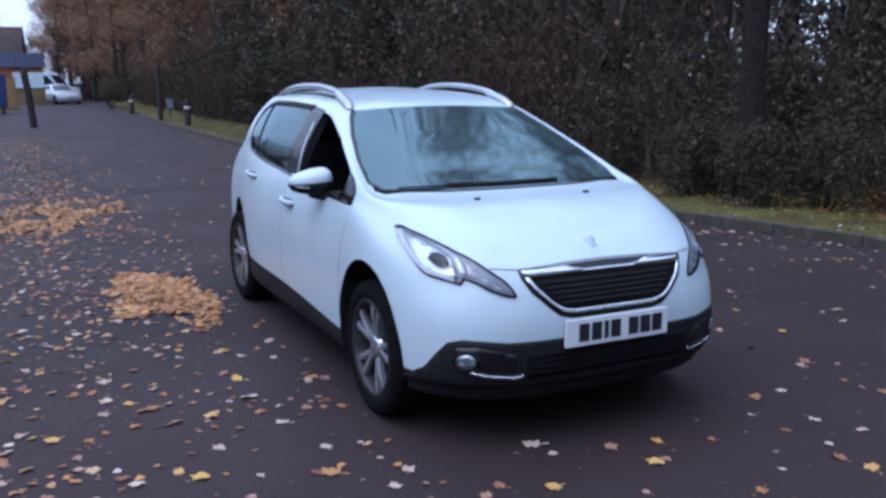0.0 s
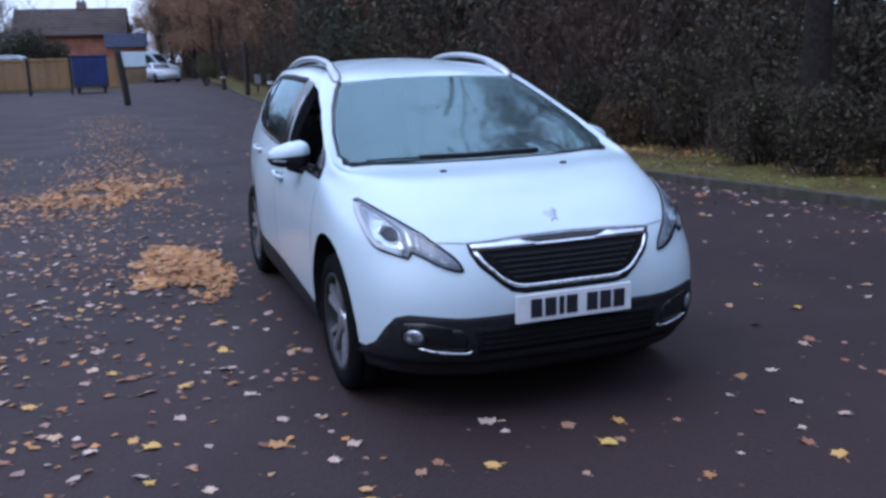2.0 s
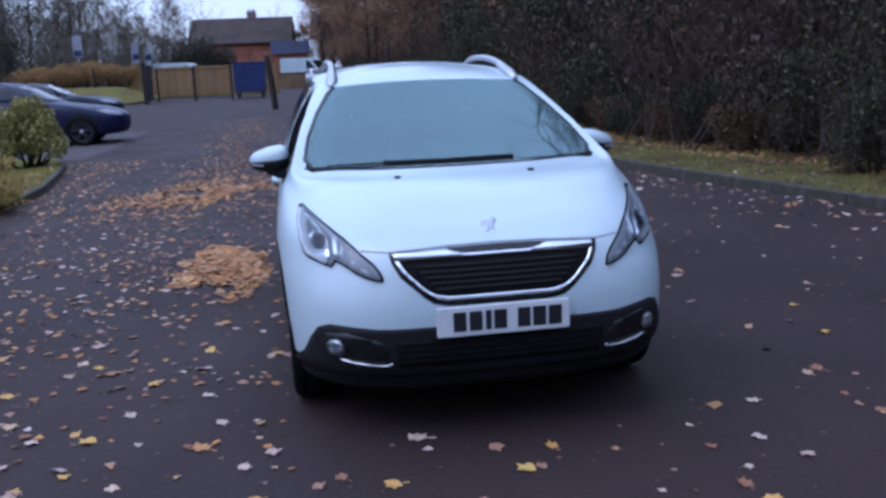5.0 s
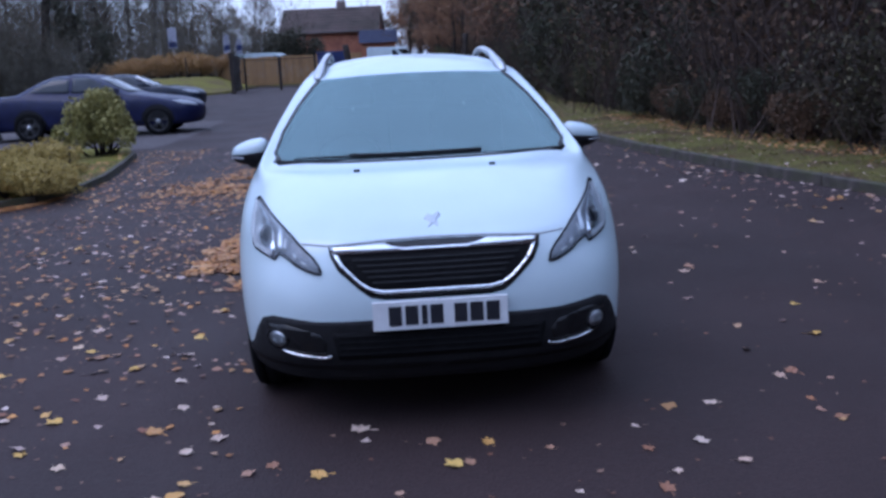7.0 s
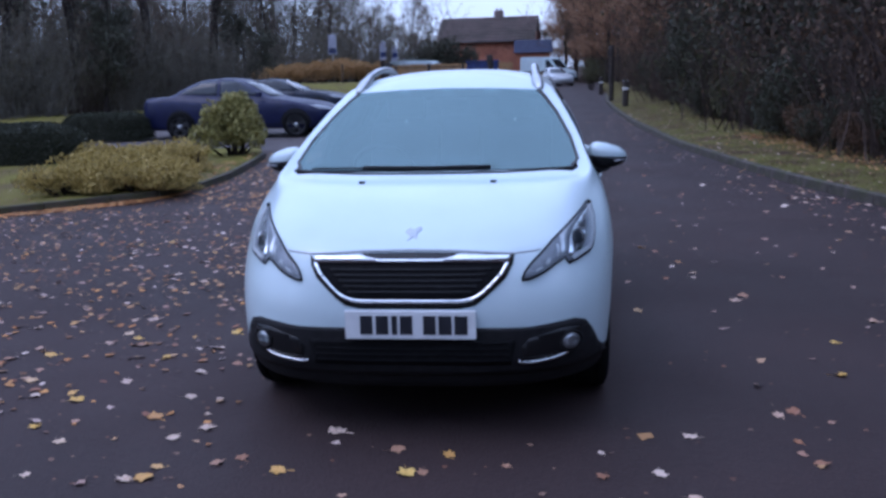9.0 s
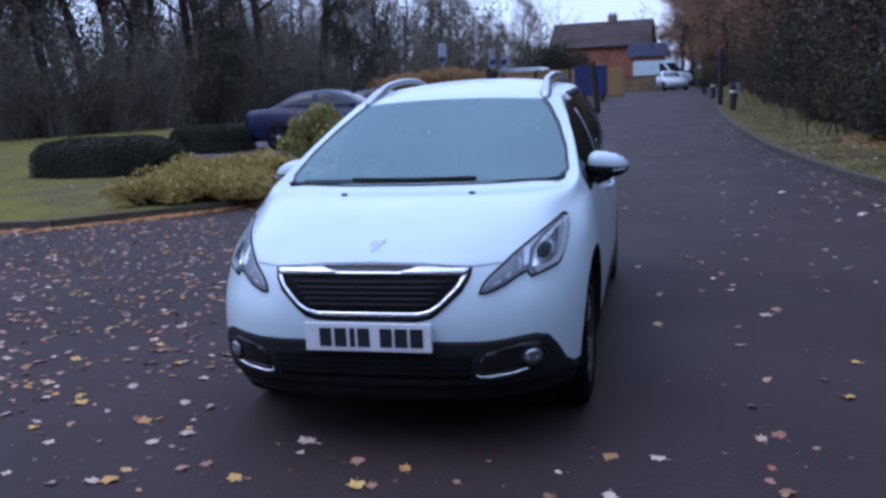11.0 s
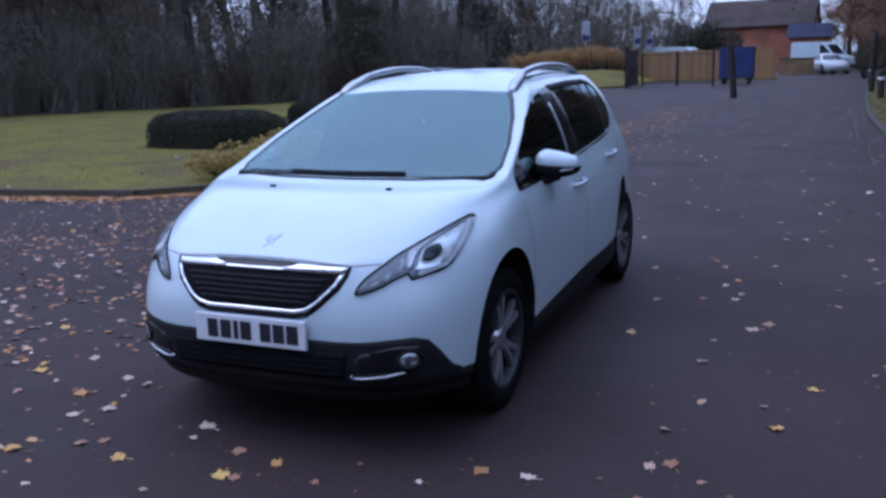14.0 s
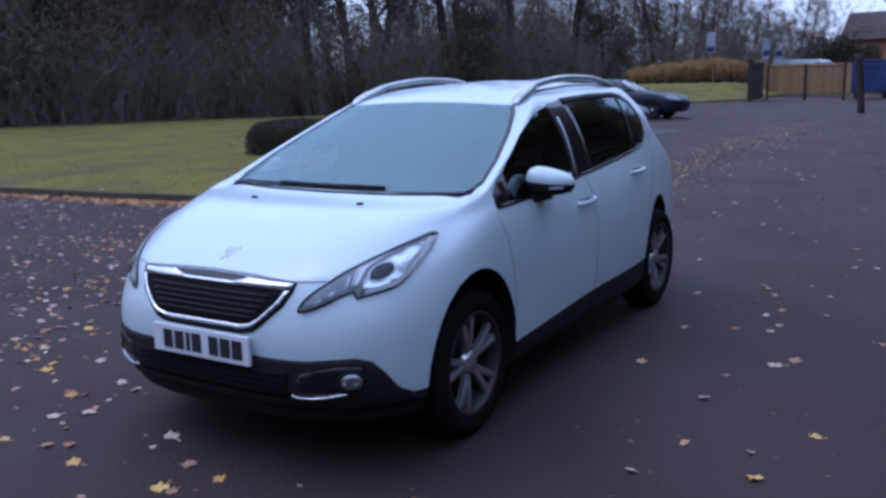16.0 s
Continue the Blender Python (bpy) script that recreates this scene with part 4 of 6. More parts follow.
def mirror(s):
    m = new("door_mirror")
    m.parent = car
    m.matrix_local = pose(0.872 * s, 1.455, 1.018)
    m["label"] = "white door mirror with black underside"
    for name, lo, hi, mat in (("cap", -0.02, 1.01, WHITE), ("underside", -1.01, -0.02, BLACK_PLASTIC)):
        v, f = [], []
        nu, nv = 20, 10
        for i in range(nv + 1):
            w = lo + (hi - lo) * i / nv
            w = max(-1, min(1, w))
            for k in range(nu):
                a = 2 * math.pi * k / nu
                r = (1 - abs(w) ** 2.6) ** (1 / 2.6)
                c, d = math.cos(a), math.sin(a)
                px = 0.103 * r * math.copysign(abs(c) ** 0.8, c)
                py = (0.085 if d < 0 else 0.05) * r * math.copysign(abs(d) ** 0.8, d)
                taper = 1 - 0.28 * (px / 0.103)
                v.append(((px * s), py + 0.035 * px / 0.103, 0.066 * w * taper + 0.010 * (1 - px / 0.103)))
        for i in range(nv):
            for k in range(nu):
                f.append((i * nu + k, i * nu + (k + 1) % nu, (i + 1) * nu + (k + 1) % nu, (i + 1) * nu + k))
        f.append(tuple(range(nu))), f.append(tuple(nv * nu + k for k in range(nu)))
        bm = bmesh.new()
        bm.from_mesh(mesh_of(v, f))
        bmesh.ops.remove_doubles(bm, verts=bm.verts, dist=0.0005)
        bmesh.ops.recalc_face_normals(bm, faces=bm.faces)
        part(name, bm, mat, m, smooth=True)
    part("mirror_glass", box(-0.08, 0.08, 0.052, 0.056, -0.045, 0.05, 0.0), CHROME, m)
    part("mirror_arm", tube(smooth_line([(-0.13 * s, -0.12, -0.075), (-0.07 * s, -0.05, -0.06), (0.0, 0.0, -0.04)], 4), [0.045, 0.04, 0.035, 0.03, 0.03, 0.03, 0.03, 0.03, 0.03], 8), BLACK_PLASTIC, m, "black mirror arm")
    part("repeater", tube([(0.03 * s, -0.088, -0.012), (0.09 * s, -0.055, -0.008)], 0.006, 6), LAMP_GREY, m, "side indicator strip")


mirror(1), mirror(-1)
for s in (-1, 1):
    for y, tag in ((AXLE - 0.005, "front_wheel"), (REAR_AXLE, "rear_wheel")):
        wheel(tag, pose((0.722 if tag == "front_wheel" else 0.712) * s, y, 0.318, 12 * s + (20 if tag == "rear_wheel" else 0), 0, 0 if s > 0 else 180), car)
# inside
part("dashboard", box(-0.68, 0.68, 1.12, 1.62, 0.62, 0.955, 0.07), CABIN, car, "dark dashboard")
bm = bmesh.new()
bm.from_mesh(lathe([(0.016 * math.cos(a), 0.175 + 0.016 * math.sin(a)) for a in [2 * math.pi * i / 8 for i in range(8)]], 32, closed=True))
part("steering_wheel", bm, CABIN, car, smooth=True).matrix_local = pose(-0.36, 1.68, 0.93, 0, -25, 90)
for x in (-0.36, 0.36):
    seat(car, x, 2.12)
seat(car, 0, 2.95, 1.25)
part("rear_view_mirror", box(-0.11, 0.11, 1.86, 1.89, 1.27, 1.33, 0.012), CABIN, car)
REAR_SCREEN = [(-0.5, 1.14), (0.5, 1.14), (0.43, 1.33), (-0.43, 1.33)]
rear = drape(BVHTree.FromPolygons([(-x, -y, z) for x, y, z in SKIN_POINTS[0]], SKIN_POINTS[1]), REAR_SCREEN, "front", lift=0.004, thick=0.004, cell=0.08)
bmesh.ops.rotate(rear, verts=rear.verts, cent=(0, 0, 0), matrix=Matrix.Rotation(math.pi, 3, "Z"))
part("rear_screen", rear, DARK_GLASS, car, "dark rear screen", True)
for s in (-1, 1):
    part("tail_lamp", drape(SKIN, [(3.93, 0.80), (4.05, 0.82), (4.02, 0.98), (3.88, 1.02), (3.84, 0.92)], "side", s, 0.004, 0.006, 0.04), TAIL_RED, car, "red tail lamp", True)

# ---- ground ----
def kerb_x(y):
    """The line of the kerb beside the verge."""
    pts = ((-60, 9.0), (-20, 6.4), (-6, 5.4), (0, 5.12), (2.5, 4.85), (4.2, 4.50), (6.4, 3.90), (8.4, 3.48), (10.4, 3.22), (13.3, 2.92), (20, 2.70), (26, 2.74), (33, 2.92), (45, 3.6), (60, 4.2), (80, 5.2))
    for (a, p), (b, q) in zip(pts, pts[1:]):
        if y <= b:
            return p + (q - p) * (y - a) / (b - a)
    return pts[-1][1]


def sheet(name, poly, z, mat, label, category, lift=0.0):
    bm = bmesh.new()
    bm.faces.new([bm.verts.new((x, y, 0)) for x, y in poly])
    bmesh.ops.recalc_face_normals(bm, faces=bm.faces)
    bm.normal_update()
    if bm.faces[:][0].normal.z < 0:
        bmesh.ops.reverse_faces(bm, faces=bm.faces)
    ob = part(name, bm, mat)
    ob.location.z = z
    return tagged(ob, label, category, kind="structure")


ground = sheet("ground", [(-900, -900), (900, -900), (900, 1500), (-900, 1500)], -0.02, LEAF_MOULD, "dark leaf-covered soil reaching to the horizon", "ground")
KY = [-60, -40, -20, -10, -6, -3, 0, 2.5, 4.5, 6.6, 8.8, 11, 13.7, 17, 20, 26, 33, 45, 60, 80]
road = sheet("road", [(kerb_x(y), y) for y in KY] + [(-16, 80), (-16, 18), (-30, 18), (-40, 5), (-40, -60)], 0.0, TARMAC, "dark damp tarmac drive scattered with leaves", "road")
# lawn on the other side of the drive, its front edge bowed
LAWN = [(-40, 4.2), (-14, 4.9), (-9.5, 5.3), (-7.4, 5.5), (-5.9, 5.8), (-5.3, 6.35), (-4.75, 6.88), (-4.35, 7.3), (-4.1, 8.0), (-4.12, 9.2), (-4.35, 10.9), (-4.6, 12.4), (-4.9, 13.3), (-5.8, 13.6), (-8.4, 14.1), (-11.2, 15.5), (-13, 17.0), (-13.5, 22), (-15, 34), (-40, 36)]


def raised(name, poly, z0, z1, mat, label, category):
    bm = prism(poly, "z", z0, z1)
    return tagged(part(name, bm, mat), label, category, kind="structure")


raised("lawn", LAWN, -0.01, 0.09, GRASS_SOIL, "mown olive-green lawn with moss", "lawn")
verge_poly = [(kerb_x(y) + 0.13, y) for y in KY] + [(kerb_x(y) + 2.6, y) for y in KY[::-1]]
raised("verge", verge_poly, -0.01, 0.085, VERGE_SOIL, "strip of leafy mossy grass verge", "verge")
sheet("parking_bay", [(-13, 17.2), (-11.2, 15.7), (-8.4, 14.3), (-5.8, 13.8), (-4.6, 13.9), (-4.4, 16.5), (-4.6, 21.5), (-13.4, 22)], 0.005, GRAVEL, "grey worn parking bay beside the lawn", "pavement")


def grass_bank():
    """Rough grass that rises from the drive to the foot of the hedge."""
    v, f, nx, ny = [], [], 40, 14
    for i in range(nx + 1):
        x = -34 + 25.5 * i / nx
        y0 = 38 if x < -15.5 else 38 + 0.6 * (x + 15.5) if x < -10.5 else 41 + 1.85 * (x + 10.5)
        for k in range(ny + 1):
            y = y0 + (56.8 - y0) * k / ny
            w = max(0.0, min(1.0, (y - 42) / 11)) * max(0.0, min(1.0, (-9.0 - x) / 2.5))
            v.append((x, y, 0.09 + 0.72 * w * w * (3 - 2 * w) + 0.03 * math.sin(3.1 * x) * math.sin(1.7 * y)))
    top = len(v)
    v += [(x, y, -0.02) for x, y, z in v]
    for i in range(nx):
        for k in range(ny):
            a = i * (ny + 1) + k
            f.append((a, a + ny + 1, a + ny + 2, a + 1))
    for i in range(nx):
        a, b = i * (ny + 1), (i + 1) * (ny + 1)
        f.append((a, top + a, top + b, b))
    for k in range(ny):
        a = nx * (ny + 1) + k
        f.append((a, top + a, top + a + 1, a + 1))
    return tagged(part("grass_bank", mesh_of(v, f, True), GRASS_SOIL), "rough grass bank rising to the hedge", "bank", kind="structure")


grass_bank()
raised("fence_strip", [(-9.1, 55.2), (-1.5, 55.2), (-1.5, 56.8), (-9.1, 56.8)], -0.01, 0.08, GRASS_SOIL, "strip of rough grass along the fence", "verge")
# kerb stones
kerb = tagged(new("kerb"), "weathered concrete kerb along the verge", "kerb", kind="structure")
y = -9.0
while y < 44:
    a, b = Vector((kerb_x(y), y, 0)), Vector((kerb_x(y + 0.9), y + 0.9, 0))
    d = (b - a)
    ang = math.degrees(math.atan2(d.y, d.x)) - 90
    bm = box(-0.0, 0.125, 0.004, d.length - 0.004, -0.05, 0.105 + random.uniform(-0.006, 0.006), 0.012)
    k = part("kerb_stone", bm, KERB_STONE, kerb)
    k.matrix_local = pose(a.x, a.y, 0, 0, 0, ang)
    y += 0.9
edging = tagged(new("lawn_edging"), "dark low edging round the lawn and shrub bed", "edging", kind="structure")
for (x0, y0), (x1, y1) in zip(LAWN[:12], LAWN[1:12]):
    d = Vector((x1 - x0, y1 - y0, 0))
    n = max(1, int(d.length / 1.0))
    for i in range(n):
        e = part("edging_stone", box(0.004, d.length / n - 0.004, -0.07, 0.0, -0.05, 0.098, 0.01), KERB_STONE, edging)
        e.matrix_local = pose(x0 + d.x * i / n, y0 + d.y * i / n, 0, 0, 0, math.degrees(math.atan2(d.y, d.x)))


# ---- plants ----
def leaf_cloud(points, size, rng, droop=0.3):
    """Small kite-shaped leaves at the points, turned every way."""
    v, f = [], []
    for p in points:
        s = size * rng.uniform(0.6, 1.3)
        a, t = rng.uniform(0, 2 * math.pi), rng.uniform(-1.2, 1.2)
        u = Vector((math.cos(a) * math.cos(t), math.sin(a) * math.cos(t), math.sin(t) - droop)).normalized()
        w = u.cross(Vector((rng.uniform(-1, 1), rng.uniform(-1, 1), rng.uniform(-0.3, 1)))).normalized()
        i = len(v)
        v += [tuple(p), tuple(p + u * s * 0.45 + w * s * 0.36), tuple(p + u * s), tuple(p + u * s * 0.45 - w * s * 0.36)]
        f.append((i, i + 1, i + 2, i + 3))
    return mesh_of(v, f)


def wood_mesh(rng, height, spread, levels=3, trunk_r=0.16, first=0.25, kids=7, lean=0.04, droop=0.0):
    """Trunk and limbs as tapered tubes; returns the mesh of the thick wood, of the twigs, and the twig ends."""
    tv, tf, wv, wf, ends = [], [], [], [], []

    def pipe(pts, rads, sides, V, Fc):
        base = len(V)
        for i, p in enumerate(pts):
            d = (pts[min(i + 1, len(pts) - 1)] - pts[max(i - 1, 0)]).normalized()
            up = Vector((0, 0, 1)) if abs(d.z) < 0.9 else Vector((1, 0, 0))
            a = d.cross(up).normalized()
            b = a.cross(d)
            for k in range(sides):
                w = 2 * math.pi * k / sides
                V.append(tuple(p + (a * math.cos(w) + b * math.sin(w)) * rads[i]))
        for i in range(len(pts) - 1):
            for k in range(sides):
                Fc.append((base + i * sides + k, base + i * sides + (k + 1) % sides, base + (i + 1) * sides + (k + 1) % sides, base + (i + 1) * sides + k))

    def grow(p, d, length, r, level):
        n = 7 if level == 0 else 5
        pts, rads = [p.copy()], [r * (1.35 if level == 0 else 1)]
        q = p.copy()
        for i in range(n):
            wob = 0.10 if level == 0 else 0.22
            d = (d + Vector((rng.uniform(-wob, wob), rng.uniform(-wob, wob), rng.uniform(-wob, wob) + (0.06 if level else 0) - droop * level))).normalized()
            q = q + d * length / n
            pts.append(q.copy())
            rads.append(r * (1 - 0.86 * (i + 1) / n))
        if level <= 1:
            pipe(pts, rads, 8 if level == 0 else 5, tv, tf)
        else:
            pipe(pts, [max(x, 0.0035) for x in rads], 3, wv, wf)
        if level >= levels:
            ends.extend(pts[2:])
            return
        m = kids if level == 0 else (5 if level == 1 else 4)
        for k in range(m):
            t = first + (1 - first) * (k + rng.random()) / m if level == 0 else 0.25 + 0.75 * (k + rng.random()) / m
            i = min(int(t * n), n - 1)
            at = pts[i].lerp(pts[i + 1], t * n - i)
            a = rng.uniform(0, 2 * math.pi)
            side = Vector((math.cos(a), math.sin(a), rng.uniform(0.1, 0.7)))
            nd = (d * 0.45 + side).normalized()
            grow(at, nd, (spread if level == 0 else length * 0.55) * rng.uniform(0.6, 1.1) * (1.15 - 0.5 * t), max(r * (1 - 0.8 * t) * 0.5, 0.008), level + 1)

    grow(Vector((0, 0, -0.1)), Vector((rng.uniform(-lean, lean), rng.uniform(-lean, lean), 1)).normalized(), height, trunk_r, 0)
    return mesh_of(tv, tf, True), mesh_of(wv, wf), ends


def make_tree(name, seed, label, height, spread, leaf_mat=None, per_end=4, leaf=0.1, jitter=0.35, **kw):
    rng = random.Random(seed)
    trunk, twigs, ends = wood_mesh(rng, height, spread, **kw)
    t = holder(name, pose(0, 0, 0), label, "tree", "woodland trees")
    part("trunk", trunk, BARK, t)
    tagged(part("twig_mass", twigs, TWIG, t), kind="stuff")
    if leaf_mat:
        pts = [e + Vector((rng.gauss(0, jitter), rng.gauss(0, jitter), rng.gauss(0, jitter))) for e in ends for _ in range(per_end)]
        tagged(part("crown", leaf_cloud(pts, leaf, rng), leaf_mat, t), kind="stuff")
    return t


def make_shrub(name, seed, label, width, height, mat, leaves=2600, leaf=0.09, stems=9, group="", floor=0.05, category="shrub", cone=False):
    rng = random.Random(seed)
    s = holder(name, pose(0, 0, 0), label, category, group)
    V, Fc, ends = [], [], []
    lumps = [(Vector((rng.uniform(-0.34, 0.34) * width, rng.uniform(-0.34, 0.34) * width, rng.uniform(0.3, 0.72) * height)), rng.uniform(0.18, 0.3)) for _ in range(14)]
    if cone:
        lumps = [(Vector((c.x * (1.2 - 0.85 * k / 26), c.y * (1.2 - 0.85 * k / 26), height * (0.26 + 0.55 * k / 26))), rng.uniform(0.12, 0.2)) for k, (c, _) in enumerate((lumps * 2)[:26])]
    stem_v, stem_f = [], []
    for k in range(stems):
        c, _ = lumps[k % len(lumps)]
        base = Vector((c.x * 0.25, c.y * 0.25, -0.03))
        mid = base.lerp(c, 0.5) + Vector((rng.uniform(-0.1, 0.1), rng.uniform(-0.1, 0.1), 0))
        me = tube([base, mid, c], [0.03, 0.02, 0.008], 5)
        o = len(stem_v)
        stem_v += [tuple(v.co) for v in me.vertices]
        stem_f += [tuple(o + i for i in p.vertices) for p in me.polygons]
        bpy.data.meshes.remove(me)
    tagged(part("brushwood", mesh_of(stem_v, stem_f, True), BARK, s), kind="stuff")
    pts = []
    for _ in range(leaves):
        c, r = lumps[rng.randrange(len(lumps))]
        d = Vector((rng.gauss(0, 1), rng.gauss(0, 1), rng.gauss(0, 1))).normalized() * rng.uniform(0.55, 1.0) ** 0.5
        p = c + Vector((d.x * r * width * 0.75, d.y * r * width * 0.75, d.z * r * height * 1.05))
        if p.z > floor:
            pts.append(p)
    tagged(part("foliage", leaf_cloud(pts, leaf, rng, 0.1), mat, s), kind="stuff")
    return s


def make_thicket(name, seed, label, width, height, stems=70, leaves=700, mat=None, rods=None):
    """A tangle of bare rods with a few leaves left."""
    rng = random.Random(seed)
    s = holder(name, pose(0, 0, 0), label, "thicket", "woodland thickets")
    v, f, tips = [], [], []

    def rod(p, d, length, r):
        base, n, q = len(v), 4, p.copy()
        for i in range(n + 1):
            a = d.cross(Vector((0.3, 0.2, 1))).normalized()
            b = a.cross(d)
            for k in range(3):
                w = 2 * math.pi * k / 3
                v.append(tuple(q + (a * math.cos(w) + b * math.sin(w)) * r * (1 - 0.8 * i / n)))
            if i:
                for k in range(3):
                    f.append((base + (i - 1) * 3 + k, base + (i - 1) * 3 + (k + 1) % 3, base + i * 3 + (k + 1) % 3, base + i * 3 + k))
                tips.append(q.copy())
            d = (d + Vector((rng.uniform(-0.3, 0.3), rng.uniform(-0.3, 0.3), rng.uniform(-0.15, 0.12)))).normalized()
            q = q + d * length / n
        return q, d
    for _ in range(stems):
        p = Vector((rng.gauss(0, 0.22) * width, rng.gauss(0, 0.22) * width, -0.05))
        d = Vector((rng.uniform(-0.5, 0.5), rng.uniform(-0.5, 0.5), 1)).normalized()
        q, d2 = rod(p, d, height * rng.uniform(0.6, 1.05), rng.uniform(0.010, 0.024))
        for _ in range(4):
            at = tips[-rng.randint(1, 4)]
            rod(at, (d2 + Vector((rng.uniform(-1, 1), rng.uniform(-1, 1), rng.uniform(-0.3, 0.6)))).normalized(), height * rng.uniform(0.2, 0.4), 0.008)
    tagged(part("brushwood", mesh_of(v, f), rods or TWIG, s), kind="stuff")
    pts = [t + Vector((rng.gauss(0, 0.08), rng.gauss(0, 0.08), rng.gauss(0, 0.08))) for t in (rng.choice(tips) for _ in range(leaves))]
    tagged(part("foliage", leaf_cloud(pts, 0.08, rng, 0.2), mat or BROWN_LEAF, s), kind="stuff")
    return s


def clipped_hedge(name, m, rx, ry, h, label, mat=None, leaves=15000):
    """A low hedge clipped to a rounded loaf, its skin a dense coat of small leaves."""
    rng = random.Random(int(rx * 100))
    s = holder(name, m, label, "hedge")

    def skin(a, p, k):
        c, d = math.cos(a), math.sin(a)
        r = max(math.cos(p), 0.0) ** 0.36 * k * (1 + 0.03 * noise.noise(Vector((c * 2.3, d * 2.3, p * 2 + rx))))
        z = h * math.sin(p) ** 0.62 * k * (1 + 0.05 * noise.noise(Vector((c * 3 * r, d * 3 * r, rx))))
        return Vector((rx * r * math.copysign(abs(c) ** 0.8, c), ry * r * math.copysign(abs(d) ** 0.8, d), z))
    v, f = [], []
    nu, nv = 40, 12
    for i in range(nv):
        for k in range(nu):
            v.append(tuple(skin(2 * math.pi * k / nu, math.pi / 2 * i / (nv - 0.6), 0.955)))
    for i in range(nv - 1):
        for k in range(nu):
            f.append((i * nu + k, i * nu + (k + 1) % nu, (i + 1) * nu + (k + 1) % nu, (i + 1) * nu + k))
    f.append(tuple((nv - 1) * nu + k for k in range(nu)))
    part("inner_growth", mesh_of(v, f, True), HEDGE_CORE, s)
    pts = []
    for _ in range(leaves):
        p = math.pi / 2 * (rng.random() ** 1.6 if rng.random() < 0.5 else rng.uniform(0.2, 1.0))
        pts.append(skin(rng.uniform(0, 2 * math.pi), p, rng.uniform(0.955, 1.015)))
    tagged(part("foliage", leaf_cloud(pts, 0.036, rng, 0.0), mat or HEDGE_LEAF, s), kind="stuff")
    return s


rng = random.Random(11)
bare = make_tree("bare_tree", 3, "tall dark leafless tree in the wood", 15, 4.6, None, levels=3, trunk_r=0.24, first=0.28, kids=11)
brown = make_tree("brown_tree", 5, "tall tree with thinning brown leaves", 13, 3.8, BROWN_LEAF, per_end=5, leaf=0.13, levels=3, trunk_r=0.2, first=0.15, kids=11)
dark = make_tree("dark_tree", 8, "dark evergreen tree with dense leaves", 10, 3.0, DARK_LEAF, per_end=8, leaf=0.15, levels=3, trunk_r=0.18, first=0.06, kids=13, jitter=0.3)
russet = make_tree("russet_tree", 13, "tree with russet autumn leaves", 11, 3.2, RUSSET_LEAF, per_end=9, leaf=0.14, levels=3, trunk_r=0.18, first=0.1, kids=12, jitter=0.35)
protos = {"bare": bare, "brown": brown, "dark": dark, "russet": russet}
shrub_d = make_shrub("woodland_shrub", 21, "dark tangled shrub at the wood's edge", 3.2, 3.0, DARK_LEAF, 5200, 0.11, group="woodland shrubs")
shrub_b = make_shrub("woodland_shrub", 22, "brown-leaved bramble at the wood's edge", 2.8, 2.2, BROWN_LEAF, 4200, 0.10, group="woodland shrubs")
shrub_o = make_shrub("woodland_shrub", 23, "olive-leaved shrub at the wood's edge", 2.4, 2.6, OLIVE_LEAF, 2600, 0.085, group="woodland shrubs")
thick_a = make_thicket("bare_thicket", 51, "dense bare brown thicket in the wood", 2.8, 3.6, 90, 1500)
thick_b = make_thicket("bare_thicket", 52, "dense bare thicket with olive leaves", 3.0, 2.8, 80, 1800, OLIVE_LEAF)
thick_c = make_thicket("bare_thicket", 53, "pale grey-brown leafless thicket in the wood", 3.0, 3.4, 80, 3600, PALE_LEAF, PALE_TWIG)
shrub_s = make_shrub("woodland_shrub", 24, "dark shrub flecked with pale yellowing leaves", 2.9, 2.7, SPECKLED_LEAF, 5200, 0.085, group="woodland shrubs")
bracken = make_shrub("bracken_clump", 25, "brown dying bracken at the wood's foot", 1.1, 0.6, BRACKEN, 900, 0.09, group="bracken", stems=6, category="bracken")
used = set()


def put(kind, x, y, k=1.0):
    proto = protos.get(kind) or {"sd": shrub_d, "sb": shrub_b, "so": shrub_o, "ta": thick_a, "tb": thick_b, "tc": thick_c, "ss": shrub_s, "br": bracken}[kind]
    turn = rng.uniform(0, 360)
    if kind != "bare" and 7.2 < x < 24 and abs(y - 8.9 - 1.1 * (x - 9)) < 1.2:  # a gap in the wood
        if kind in protos:
            return
        k = min(k, 0.85)
    if kind not in used:
        used.add(kind)
        proto.matrix_world = pose(x, y, 0, 0, 0, turn)
        proto.scale = (k, k, k)
    else:
        c = copy_thing(proto, pose(x, y, 0, 0, 0, turn))
        c.scale = (k, k, k)


